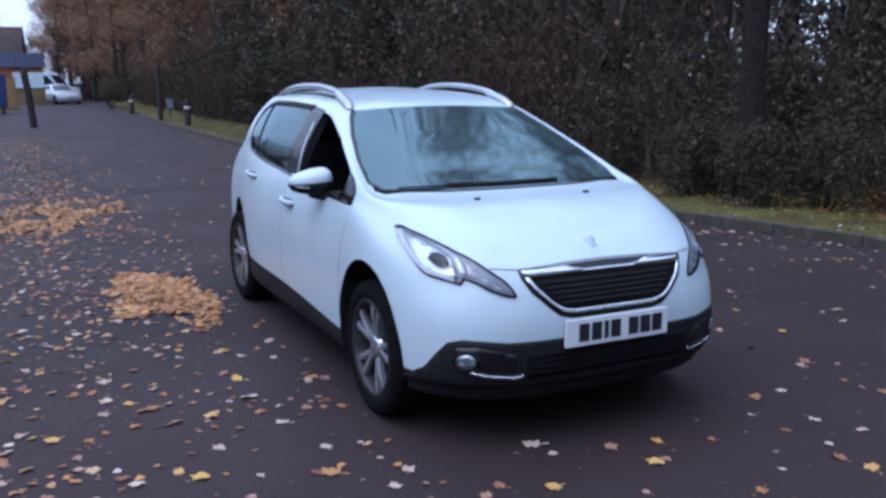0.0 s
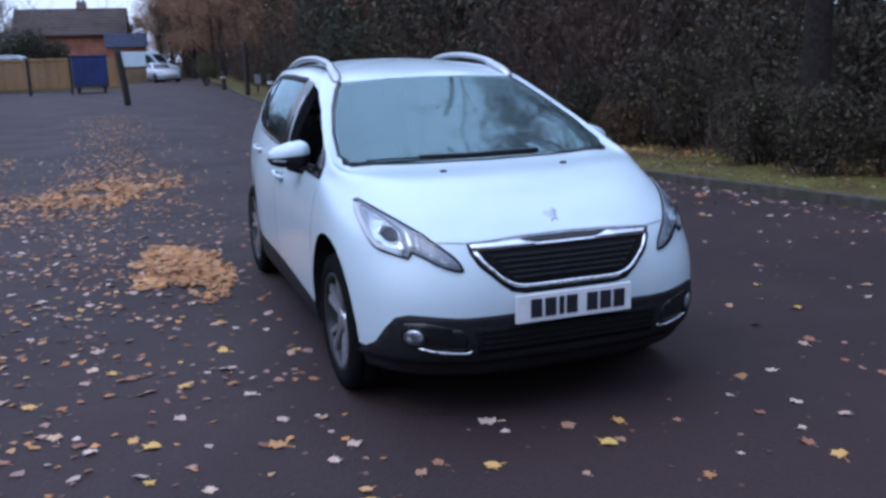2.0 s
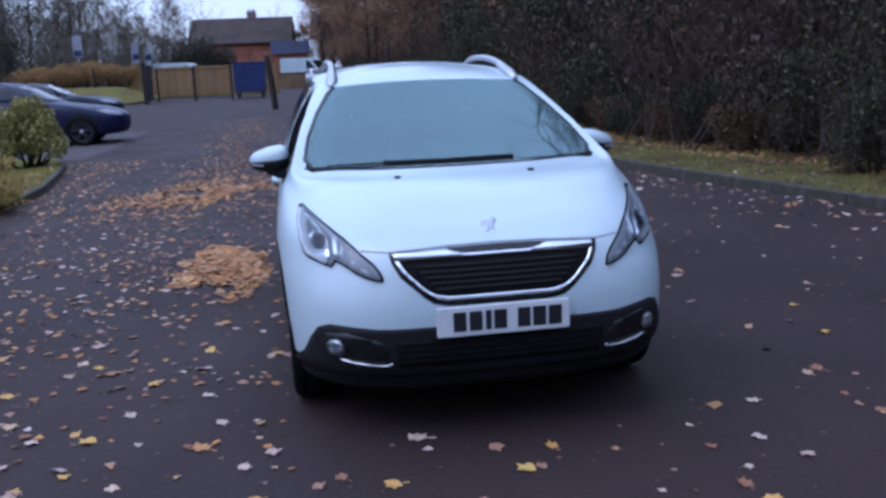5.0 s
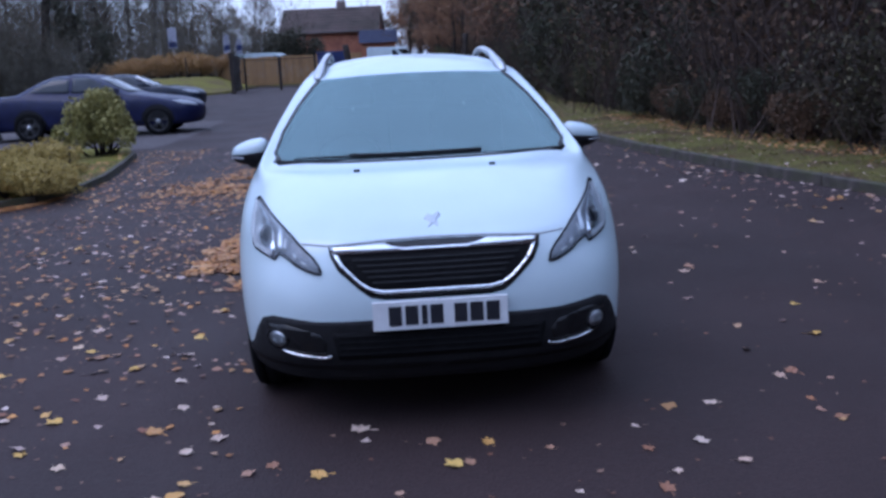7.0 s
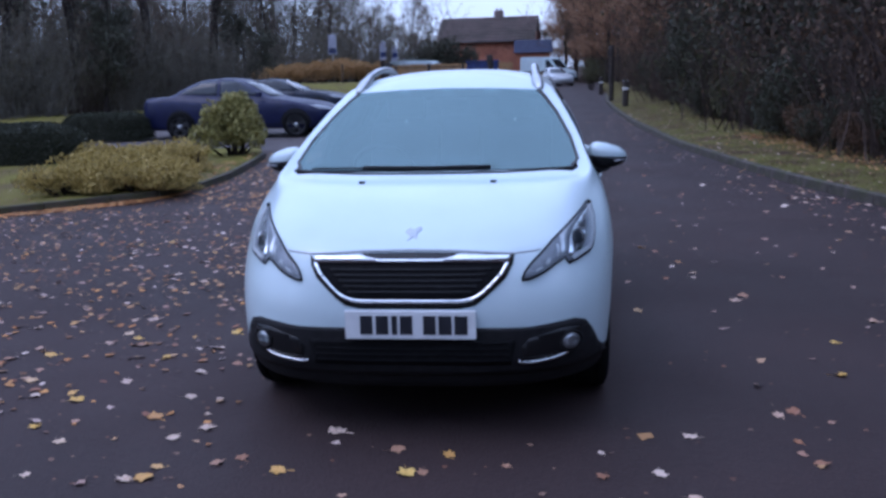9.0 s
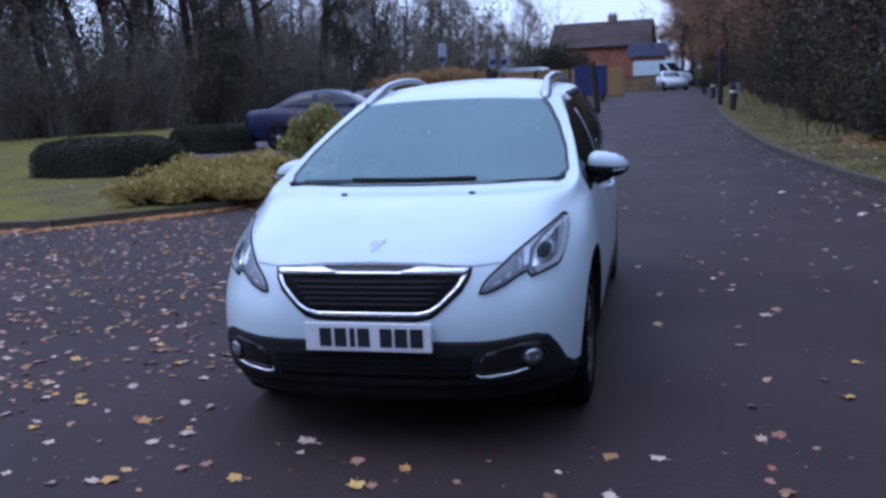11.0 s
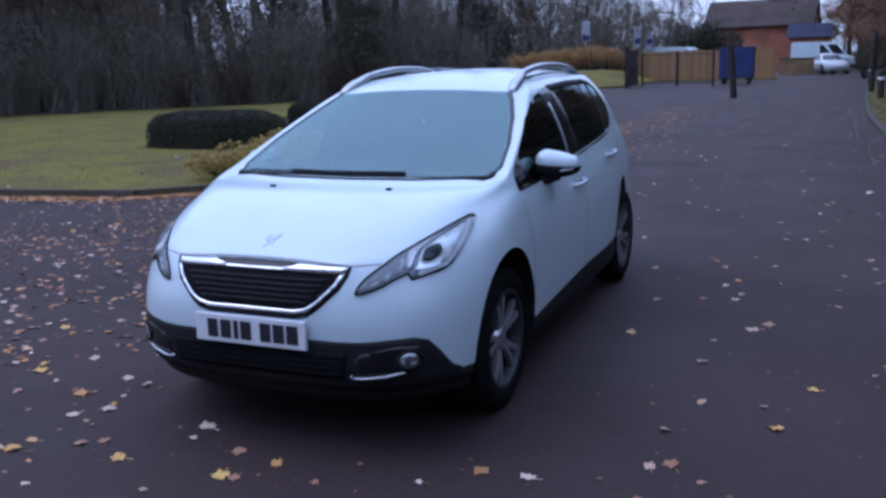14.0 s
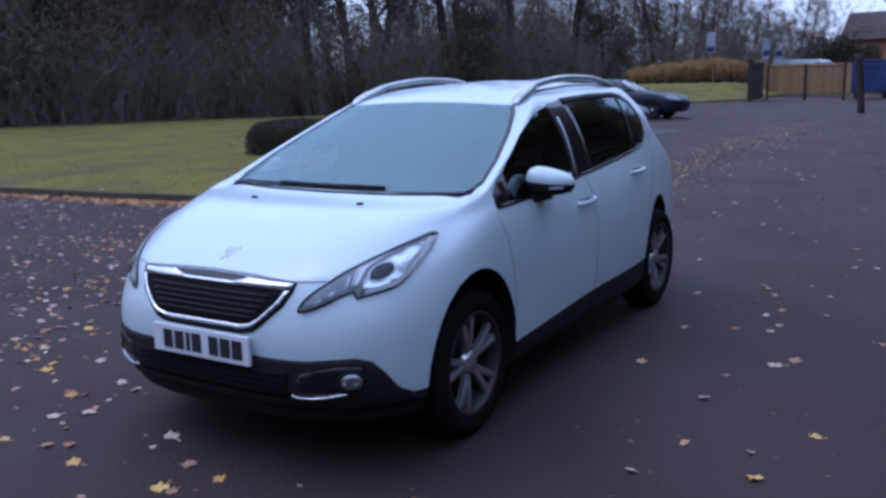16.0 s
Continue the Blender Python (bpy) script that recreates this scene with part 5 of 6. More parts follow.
# the wood behind the verge; it is open and thin beside the car
y = -16.0
while y < 62:
    e = kerb_x(y) + 1.75
    thin = -7 < y < 9
    put(rng.choice(["ss", "so", "ss", "tb"] if thin else ["sb", "ta", "tb", "so", "sd"]), e + rng.uniform(0.6, 1.1), y, rng.uniform(0.45, 0.7) if thin else rng.uniform(0.6, 0.95))
    put(rng.choice(["ss", "ta", "ss", "tb"] if thin else ["sd", "ta", "sb", "tb"]), e + rng.uniform(2.0, 2.9), y + rng.uniform(-0.6, 0.6), rng.uniform(0.8, 1.05) if thin else rng.uniform(1.0, 1.4))
    if not thin:
        put(rng.choice(["sd", "ta", "ta", "dark"]), e + rng.uniform(4.0, 5.5), y + rng.uniform(-0.8, 0.8), rng.uniform(1.2, 1.7))
    else:
        put(rng.choice(["ss", "ta", "tc"]), e + rng.uniform(5.0, 7.5), y + rng.uniform(-0.8, 0.8), rng.uniform(1.1, 1.4))
    if not -2 < y < 16:
        put(rng.choice(["sd", "ta", "dark"]), e + rng.uniform(6.5, 9), y + rng.uniform(-0.8, 0.8), rng.uniform(1.5, 2.0))
    y += rng.uniform(1.7, 2.3)
y = -18.0
while y < 66:
    e = kerb_x(y) + 2.9
    kinds = ["bare", "bare", "brown"] if y < 13 else ["brown", "russet", "brown", "bare"] if y < 26 else ["brown", "russet", "russet", "russet"]
    open_wood = -4 < y < 13
    if -14 < y < 0.5:  # tall trees left out of this unseen stretch, so sky light reaches the car
        y += rng.uniform(3.0, 4.2)
        continue
    put("bare" if open_wood else rng.choice(kinds), e + rng.uniform(0.5, 2.0), y, rng.uniform(0.85, 1.15))
    put(rng.choice(["bare", "brown", "bare"] if open_wood else ["dark", "brown", "bare"]), e + rng.uniform(4, 6), y + 1.5, rng.uniform(0.9, 1.3))
    put(rng.choice(["bare", "brown"] if open_wood else ["dark", "brown", "bare"]), e + rng.uniform(8, 12), y + 0.5, rng.uniform(1.0, 1.3))
    y += rng.uniform(3.0, 4.2)
put("so", 3.3, 53.0, 0.9)
put("bare", 5.7, 1.0, 1.0)
for k in range(18):  # low growth along the wood's foot
    yb = 6.0 + 0.95 * k
    put(rng.choice(["ss", "sb", "ss", "sd"]), kerb_x(yb) + 2.2 + rng.uniform(-0.2, 0.3), yb, rng.uniform(0.3, 0.42))
for k in range(9):  # deeper in the wood
    put(rng.choice(["ta", "tc", "ta"]), 17.0 + rng.uniform(-0.6, 0.6) + 0.3 * k, 13.5 - 1.7 * k, rng.uniform(2.2, 2.8))
    if k % 3 == 0:
        put("brown", 20.0 + rng.uniform(-0.8, 0.8) + 0.3 * k, 14.0 - 1.9 * k, rng.uniform(0.9, 1.1))
put("bare", 6.1, 5.4, 0.78)
for xb, yb in ((14.0, 9.3), (17.0, 12.2), (15.5, 8.2), (19.0, 10.8), (13.2, 6.6), (11.5, 4.6)):
    put("brown", xb, yb, rng.uniform(0.95, 1.15))
for xb, yb in ((5.75, 4.9), (6.0, 4.2), (5.55, 5.7), (6.4, 3.4)):
    put("ss", xb, yb, 0.42)
for k in range(17):
    yb = -6 + 0.62 * k
    put("br", kerb_x(yb) + 1.75 + rng.uniform(0.0, 0.5), yb, rng.uniform(0.6, 1.1))
# the wood beyond the lawn, in an arc
for k in range(40):
    t = k / 39
    x, yb = -38 + 24 * t, 8.5 + 29 * t ** 1.25
    nx, ny = -0.75, 0.66
    for depth, kinds, lo, hi in ((0.5, ["tc", "tc", "tb", "tc"], 0.8, 1.1), (3.0, ["tc", "tc", "ta", "tc"], 1.2, 1.6), (7.5, ["tc", "ta", "tc"], 1.5, 2.0)):
        if t > 0.6 and depth > 5:
            continue
        d = depth + rng.uniform(-0.7, 0.7)
        put(rng.choice(kinds), x + nx * d, yb + ny * d, rng.uniform(lo, hi) * (1.14 if t < 0.45 else 0.78))
    if k % 2 == 0 and t < 0.45 or k % 3 == 0:
        put(rng.choice(["bare", "brown", "bare", "bare"]), x + nx * 2, yb + ny * 2, rng.uniform(0.8, 1.1))
        put(rng.choice(["bare", "brown", "bare"]), x + nx * 9, yb + ny * 9, rng.uniform(0.9, 1.3))
for k in range(22):  # the taller growth at the back
    t = 0.01 + 0.026 * k
    put(rng.choice(["tc", "tc", "ta"]), -38 + 24 * t - 8.6, 8.5 + 29 * t ** 1.25 + 7.5, rng.uniform(3.0, 3.5) * (1.0 if t < 0.45 else 0.7))
for k in range(23):  # dense tall trees closing the view
    t = 0.0 + 0.032 * k
    put(rng.choice(["brown", "brown", "dark"]), -38 + 24 * t - 9.5 + rng.uniform(-1, 1), 8.5 + 29 * t ** 1.25 + 8.6, rng.uniform(1.05, 1.3))
    if t > 0.2:
        put(rng.choice(["brown", "bare", "brown"]), -38 + 24 * t - 12.5 + rng.uniform(-1, 1), 8.5 + 29 * t ** 1.25 + 13.0, rng.uniform(1.1, 1.35))
for k, kk in ((1, 0.62), (3, 0.75), (6, 0.6), (9, 0.8), (13, 0.55), (17, 0.62), (34, 0.42)):  # dark evergreens at its front
    t = k / 39
    put("dark", -38 + 24 * t - 1.2, 8.5 + 29 * t ** 1.25 + 1.0, kk)
for xb, yb, kk in ((-17.5, 32.0, 0.6), (-13.8, 39, 0.6)):
    put("dark", xb, yb, kk)
for yb in range(-14, 8, 3):
    put(rng.choice(["sd", "dark", "brown"]), -40 + rng.uniform(-2, 2), yb, 1.2)
# tall growth behind the fence
for k in range(24):
    x = -46 + k * 1.5
    put(rng.choice(["tc", "tb", "tc"]), x, 63.5 + rng.uniform(-0.8, 0.8), rng.uniform(1.0, 1.4) if x < -24 else rng.uniform(0.8, 1.2))
    put(rng.choice(["brown", "brown", "bare", "brown"] if x < -15 else ["brown", "dark", "brown"]), x + 0.5, 68 + rng.uniform(-1, 3), rng.uniform(0.6, 0.85) if x < -15 else rng.uniform(0.42, 0.6))
    put(rng.choice(["brown", "bare", "brown"] if x < -15 else ["brown", "brown", "dark"]), x, 74 + rng.uniform(-1, 3), rng.uniform(0.6, 0.85) if x < -15 else rng.uniform(0.42, 0.6))
for k in range(8):
    put("tc", -38 + 3.1 * k, 70 + rng.uniform(-1, 1), rng.uniform(2.0, 2.7))
for xb, yb, kk in ((-11.0, 68, 1.3), (-9.8, 69, 1.45), (-8.6, 68.5, 1.4), (-7.5, 69.5, 1.3), (-6.7, 70.5, 1.15)):
    put(rng.choice(["sd", "tc", "sb"]), xb, yb, kk)
# growth at the foot of the bank
for k in range(12):
    put("br", -32 + k * 1.3, 40.5 + rng.uniform(-0.8, 0.8), rng.uniform(0.6, 1.1))
# ochre beech hedge beside the fence
beech = make_shrub("beech_hedge", 27, "ochre autumn beech hedge running up to the fence", 2.2, 2.1, OCHRE_LEAF, 3200, 0.085, group="beech hedge", floor=0.02, category="hedge")
for k in range(10):
    m, w = pose(-18.4 + 0.8 * k, 56.2 + rng.uniform(-0.3, 0.3), 0.68, 0, 0, rng.uniform(0, 360)), (0.72, 0.85, 0.95, 0.9, 1.0, 1.08, 1.15, 1.12, 1.02, 0.98)[k]
    if k == 0:
        beech.matrix_world = m
        beech.scale = (1.0, 1.0, w * 0.78)
    else:
        copy_thing(beech, m).scale = (1.0, 1.0, w * 0.78)
# russet trees closing the far end of the drive
for k in range(12):
    put(rng.choice(["russet", "brown", "russet", "dark"]), 4.6 + k * 1.7, 84 + rng.uniform(-3, 6), rng.uniform(0.9, 1.25))
    put(rng.choice(["ta", "so", "sb"]), 4.6 + k * 1.5, 80 + rng.uniform(-2, 2), rng.uniform(1.2, 1.8))
for xb, yb in ((3.4, 88), (4.6, 83), (6.0, 79), (3.8, 95), (2.9, 101), (4.4, 76), (5.4, 70), (4.9, 90), (6.6, 74), (2.6, 93)):
    put("russet", xb, yb, rng.uniform(0.9, 1.1))
for k in range(7):
    put("russet", 6.4 + rng.uniform(-0.5, 1.5), 46 + k * 5, rng.uniform(0.8, 1.05))
# distant low trees
for k in range(30):
    put(rng.choice(["brown", "brown", "bare", "dark"]), -52 + k * 2.1 + rng.uniform(-1, 1), rng.uniform(118, 140), rng.uniform(0.5, 0.68))
# unseen trees added behind the camera, for reflections and to close the place
for k in range(14):
    put(rng.choice(["bare", "brown", "dark"]), -26 + k * 3.2, -24 + rng.uniform(-5, 3), rng.uniform(0.9, 1.2))

# unseen dense row, added to block low sky light before the car
for k in range(12):
    put(rng.choice(["dark", "brown", "dark"]), -15 + k * 2.7, -18 + rng.uniform(-1.5, 1), rng.uniform(1.0, 1.3))
    put(rng.choice(["sd", "ta", "tb"]), -15 + k * 2.7, -17 + rng.uniform(-1, 1), rng.uniform(1.0, 1.3))

# shrub bed at the lawn's corner
bed_proto = make_shrub("golden_groundcover", 31, "low golden-green spreading conifer in the bed", 1.1, 0.46, GOLD_LEAF, 2800, 0.038, stems=7, group="golden shrubs in the bed", floor=0.07)
first = True
for k in range(44):
    t = (k % 11) / 10
    row = k // 11
    bx = -5.45 - 0.28 * row + (1.12 - 0.05 * row) * t + rng.uniform(-0.12, 0.12)
    by = 7.08 + 0.62 * t + 0.92 * row + rng.uniform(-0.15, 0.15)
    m = pose(bx, by, 0.06, 0, 0, rng.uniform(0, 360))
    if first:
        bed_proto.matrix_world, first = m, False
    else:
        c = copy_thing(bed_proto, m)
        w = rng.uniform(0.75, 1.1)
        c.scale = (w, w, w * rng.uniform(0.55, 1.2))
bush = make_shrub("golden_bush", 34, "rounded yellow-green evergreen bush at the lawn's corner", 1.5, 1.22, BUSH_LEAF, 8500, 0.058, stems=12, floor=0.13, category="bush", cone=True)
bush.matrix_world = pose(-5.0, 12.1, 0.05)
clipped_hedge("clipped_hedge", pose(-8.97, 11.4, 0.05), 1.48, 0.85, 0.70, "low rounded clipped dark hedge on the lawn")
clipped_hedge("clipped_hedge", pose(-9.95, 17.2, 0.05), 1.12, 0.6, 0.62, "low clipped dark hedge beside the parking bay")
# the back of the wood beyond the lawn
for k in range(9):
    put("dark" if k % 2 else "brown", -32.6 + 1.1 * k, 30.6 + 0.95 * k + rng.uniform(-0.5, 0.5), 1.4 if k % 2 else 1.2)

# ---- far things ----
def saloon(name, m, label, paint, low=False):
    """A parked saloon, nose towards +y of its own frame's minus side."""
    c = holder(name, m, label, "car", "parked cars")
    h = 0.93 if low else 1.0
    lower = [
        (0.30, 4.45, 0.66, 0.6, 0.4, 2.4, (0.22,) * 7),
        (0.10, 4.72, 0.83, 0.7, 0.5, 2.4, (0.24,) * 7),
        (0.02, 4.80, 0.88, 0.75, 0.5, 2.3, (0.42, 0.42, 0.42, 0.42, 0.44, 0.46, 0.46)),
        (0.03, 4.79, 0.90, 0.8, 0.5, 2.3, (0.58, 0.60, 0.62, 0.64, 0.68, 0.70, 0.70)),
        (0.12, 4.74, 0.88, 0.9, 0.5, 2.4, (0.68, 0.72, 0.80, 0.82, 0.88, 0.90, 0.90)),
    ]
    upper = [
        (0.40, 4.60, 0.82, 0.9, 0.5, 2.5, (0.76, 0.82, 0.89, 0.92, 0.97, 0.98, 0.99)),
        (1.30, 4.15, 0.77, 0.5, 0.5, 2.8, (0.93, 0.94, 0.97, 1.0, 1.02, 1.02, 1.02)),
        (1.72, 3.85, 0.70, 0.4, 0.5, 2.9, (1.13, 1.13, 1.16, 1.2, 1.18, 1.16, 1.16)),
        (2.05, 3.55, 0.60, 0.4, 0.5, 2.8, (1.31, 1.31, 1.35, 1.37, 1.33, 1.30, 1.30)),
        (2.25, 3.30, 0.44, 0.4, 0.4, 2.6, (1.38, 1.38, 1.41, 1.42, 1.40, 1.38, 1.38)),
        (2.45, 3.05, 0.0, 0.4, 0.4, 2.2, (1.41, 1.41, 1.43, 1.44, 1.42, 1.41, 1.41)),
    ]
    rings = [r[:6] + (tuple(z * h if z > 0.9 else z for z in r[6]),) for r in lower + upper]
    bm = loft(rings, 60, 3)
    skin = BVHTree.FromBMesh(bm)
    for f in bm.faces:
        f.smooth = True
    part("body", bm, paint, c)
    part("windscreen", drape(skin, [(-0.62, 0.98 * h), (0.62, 0.98 * h), (0.60, 1.15 * h), (0.48, 1.33 * h), (-0.48, 1.33 * h), (-0.60, 1.15 * h)], "front", lift=0.004, thick=0.003, cell=0.08), DARK_GLASS, c, smooth=True)
    for s in (-1, 1):
        part("front_side_window", drape(skin, [(1.75, 1.0 * h), (2.2, 1.27 * h), (2.45, 1.35 * h), (2.75, 1.36 * h), (2.78, 1.02 * h)], "side", s, 0.004, 0.003, 0.08), DARK_GLASS, c, smooth=True)
        part("rear_side_window", drape(skin, [(2.84, 1.02 * h), (2.82, 1.36 * h), (3.2, 1.33 * h), (3.55, 1.2 * h), (3.75, 1.07 * h)], "side", s, 0.004, 0.003, 0.08), DARK_GLASS, c, smooth=True)
        part("headlamp", drape(skin, [(0.46 * s, 0.60), (0.78 * s, 0.66), (0.80 * s, 0.76), (0.66 * s, 0.76), (0.46 * s, 0.68)], "front", lift=0.004, thick=0.004, cell=0.05), LAMP_GREY, c, smooth=True)
        part("sill", drape(skin, [(1.3, 0.24), (3.4, 0.24), (3.4, 0.34), (1.3, 0.34)], "side", s, 0.004, 0.004, 0.2), BLACK_PLASTIC, c)
        part("door_seam", drape(skin, strip([(2.80, 0.34), (2.82, 0.98 * h)], 0.01), "side", s, 0.002, 0.002, 0.1), BLACK_PLASTIC, c)
        mm = part("door_mirror", box(0.86 * s, 1.02 * s, 1.72, 1.84, 0.98 * h, 1.10 * h, 0.03), paint, c)
        for y in (0.95, 3.75):
            part("wheel_arch", drape(skin, [(y + 0.37 * math.cos(a), 0.33 + 0.37 * math.sin(a)) for a in [2 * math.pi * i / 24 for i in range(24)] if 0.33 + 0.37 * math.sin(a) > 0.2], "side", s, 0.003, 0.004, 0.1), BLACK_PLASTIC, c)
            wheel("wheel", pose(0.80 * s, y, 0.318, 0, 0, 0 if s > 0 else 180), c, metal=DARK_ALLOY)
    return c


# the saloons stand with their noses towards the drive
saloon("blue_saloon", pose(-4.42, 18.2, 0, 0, 0, 90 + 3), "dark navy saloon parked beside the drive", NAVY)
sal2 = saloon("dark_coupe", pose(-6.2, 27.4, 0, 0, 0, 90), "dark low car parked behind the saloon", DARK_CAR, True)
part("screen_frame", tube([(-0.66, 1.55, 0.93), (-0.56, 2.08, 1.24)], 0.05, 6, 0.6), UPVC_WHITE, sal2, "pale windscreen pillar")


def brick_house(m):
    """A low brick house: long wall towards the drive, tiled gable roof, chimney."""
    h = holder("brick_house", m, "red-brick house with a brown tiled roof", "house")
    L, D, E, Rz = 9.5, 8.0, 4.2, 6.75
    part("wall", box(0, L, 0, D, -0.2, E), BRICK, h, "red brick walls")
    bm = bmesh.new()
    o = 0.35
    v = [(-o, -o, E - 0.15), (L + o, -o, E - 0.15), (L + o, D / 2, Rz), (-o, D / 2, Rz), (-o, D + o, E - 0.15), (L + o, D + o, E - 0.15)]
    vs = [bm.verts.new(p) for p in v]
    bm.faces.new([vs[i] for i in (0, 1, 2, 3)]), bm.faces.new([vs[i] for i in (3, 2, 5, 4)])
    bmesh.ops.solidify(bm, geom=bm.faces[:], thickness=0.18)
    roof = part("roof", bm, ROOF_TILE, h, "brown tiled roof")
    for k in range(9):
        y0, z0 = -o + (D / 2 + o) * k / 9, E - 0.15 + (Rz - E + 0.15) * k / 9
        part("tile_course", box(-o, L + o, y0 - 0.02, y0 + 0.05, z0 + 0.17, z0 + 0.215), ROOF_TILE, roof)
    for x in (0, L):
        part("gable", prism([(0.02, E - 0.1), (D - 0.02, E - 0.1), (D / 2, Rz - 0.15)], "x", x - 0.12 if x else 0.0, x if x else 0.12), BRICK, h)
    part("gutter", tube([(-o, -o - 0.06, E - 0.12), (L + o, -o - 0.06, E - 0.12)], 0.06, 8), POST_WOOD, h)
    part("downpipe", tube([(0.15, -0.1, 0), (0.15, -0.1, E)], 0.07, 8), UPVC_WHITE, h, "white downpipe")
    part("bargeboard", tube([(-o - 0.04, -o, E - 0.1), (-o - 0.04, D / 2, Rz + 0.05)], 0.09, 4), UPVC_WHITE, h, "white bargeboard")
    ch = part("chimney", box(5.25, 6.15, D / 2 - 0.45, D / 2 + 0.45, Rz - 0.5, Rz + 0.6, 0.03), ROOF_TILE, h, "dark weathered chimney")
    for dx in (0.25, 0.65):
        part("chimney_pot", tube([(5.25 + dx, D / 2, Rz + 0.55), (5.25 + dx, D / 2, Rz + 0.85)], 0.11, 8), ROOF_TILE, ch)
    return h


brick_house(pose(-10.35, 89.4, 0, 0, 0, -4))
# fence of upright boards with gate posts
fence = holder("board_fence", pose(-11.1, 56.6, 0), "ochre close-boarded timber fence across the far end", "fence")
n = 0
bd = box(0, 0.148, -0.012, 0.012, 0.05, 1.85, 0.0)
bd_me = bpy.data.meshes.new("board")
bd.to_mesh(bd_me)
bd.free()
bd_me.materials.append(BOARD_WOOD)
for k in range(61):
    b = part("board", bd_me, None, fence)
    b.location = (k * 0.155, 0.012 * (k % 2), random.uniform(-0.03, 0.03))
for z in (0.4, 1.5):
    part("rail", box(0, 9.45, 0.03, 0.09, z, z + 0.09), FENCE_WOOD, fence)


def post(name, x, y, h, r, label, cat="post", mat=None, lean=0.0):
    p = part(name, tube(smooth_line([(0, 0, -0.1), (lean * 0.5 + 0.01, 0, h * 0.5), (lean, 0, h)], 5), r, 8), mat or POST_WOOD)
    p.location = (x, y, 0)
    return tagged(p, label, cat)


def boarded_gate(m):
    """An open timber gate leaf, 3.4 m long, seen nearly end on."""
    g = holder("timber_gate", m, "dark boarded timber gate leaf standing open", "gate")
    part("hanging_post", box(-0.11, 0.11, -0.22, 0.0, -0.1, 2.05, 0.02), POST_WOOD, g)
    for z in (0.2, 1.0, 1.75):
        part("rail", box(-0.03, 0.03, 0.02, 3.4, z, z + 0.11, 0.006), POST_WOOD, g)
    for k in range(22):
        part("board", box(-0.055, -0.032, 0.03 + 0.153 * k, 0.173 + 0.153 * k, 0.08, 1.92 + 0.01 * (k % 3), 0.004), POST_WOOD, g)
    part("brace", tube([(0.045, 0.1, 0.28), (0.045, 3.3, 1.75)], 0.035, 4), POST_WOOD, g)
    return g


boarded_gate(pose(-7.95, 43.6, 0, 0, 0, 2))
post("gate_post", -1.42, 31.4, 2.0, 0.12, "dark leaning timber post beside the drive", lean=-0.2)


def bar_gate(m, length):
    """A thin steel leaf: a frame, upright bars and a latch post."""
    g = holder("bar_gate", m, "thin dark steel gate leaf across the side lane", "gate", "steel gate leaves")
    for z in (0.14, 1.62):
        part("rail", box(0.0, length, -0.02, 0.02, z, z + 0.045, 0.006), POST_WOOD, g)
    for x in (0.0, length):
        part("stile", box(x - 0.045, x + 0.045, -0.045, 0.045, 0.0, 1.78, 0.008), POST_WOOD, g)
    n = int(length / 0.16)
    for k in range(1, n):
        part("bar", box(length * k / n - 0.006, length * k / n + 0.006, -0.006, 0.006, 0.16, 1.63), POST_WOOD, g)
    return g


bar_gate(pose(-7.75, 46.4, 0, 0, 0, -14), 1.95)
bar_gate(pose(-5.80, 45.9, 0, 0, 0, -30), 2.25)
post("fence_post", -12.4, 53.5, 2.0, 0.05, "thin dark fence post by the gateway")


def bollard(x, y, h, label):
    b = holder("bollard", pose(x, y, 0), label, "bollard", "bollards on the verge")
    part("shaft", lathe([(-0.05, 0.105), (h - 0.17, 0.105), (h - 0.13, 0.095)], 16, "z"), POST_WOOD, b)
    part("band", lathe([(h - 0.33, 0.109), (h - 0.25, 0.109)], 16, "z"), UPVC_WHITE, b, "white band")
    part("cap", lathe([(h - 0.13, 0.115), (h - 0.07, 0.11), (h - 0.02, 0.065), (h, 0.0)], 16, "z"), POST_WOOD, b)
    return b


bollard(3.25, 28.2, 0.98, "short dark bollard on the verge's edge")
bollard(3.35, 44.0, 0.92, "dark bollard with a white band far up the drive")
post("verge_post", 3.12, 33.3, 2.25, 0.10, "tall dark timber post on the verge")
notice = holder("notice_board", pose(3.92, 36.0, 0), "small pale notice on a short stake", "sign")
part("stake", box(-0.03, 0.03, -0.03, 0.03, -0.05, 0.85), POST_WOOD, notice)
part("panel", box(-0.13, 0.13, -0.055, -0.03, 0.45, 0.85, 0.008), LAMP_GREY, notice, "pale grey panel")


def banner(x, y, foot, top, label):
    """A tall feather banner on a bent pole."""
    b = holder("feather_banner", pose(x, y, 0), label, "banner", "banners behind the fence")
    line = smooth_line([(0, 0, -0.05), (0, 0, foot), (0.02, 0, top - 0.35), (0.18, 0, top), (0.42, 0, top - 0.12)], 5)
    part("pole", tube(line, 0.02, 6), ALLOY, b)
    sail = [(0.02, foot), (0.03, top - 0.35), (0.18, top - 0.02), (0.40, top - 0.14), (0.46, top - 0.6), (0.44, foot + 0.05)]
    part("sail", prism(sail, "y", -0.012, 0.012), BANNER_CLOTH, b, "white cloth sail")
    part("stripe", prism([(0.05, foot + 0.25), (0.05, foot + 0.62), (0.44, foot + 0.66), (0.44, foot + 0.28)], "y", -0.018, -0.012), BLUE_STEEL, b, "blue stripe")
    return b


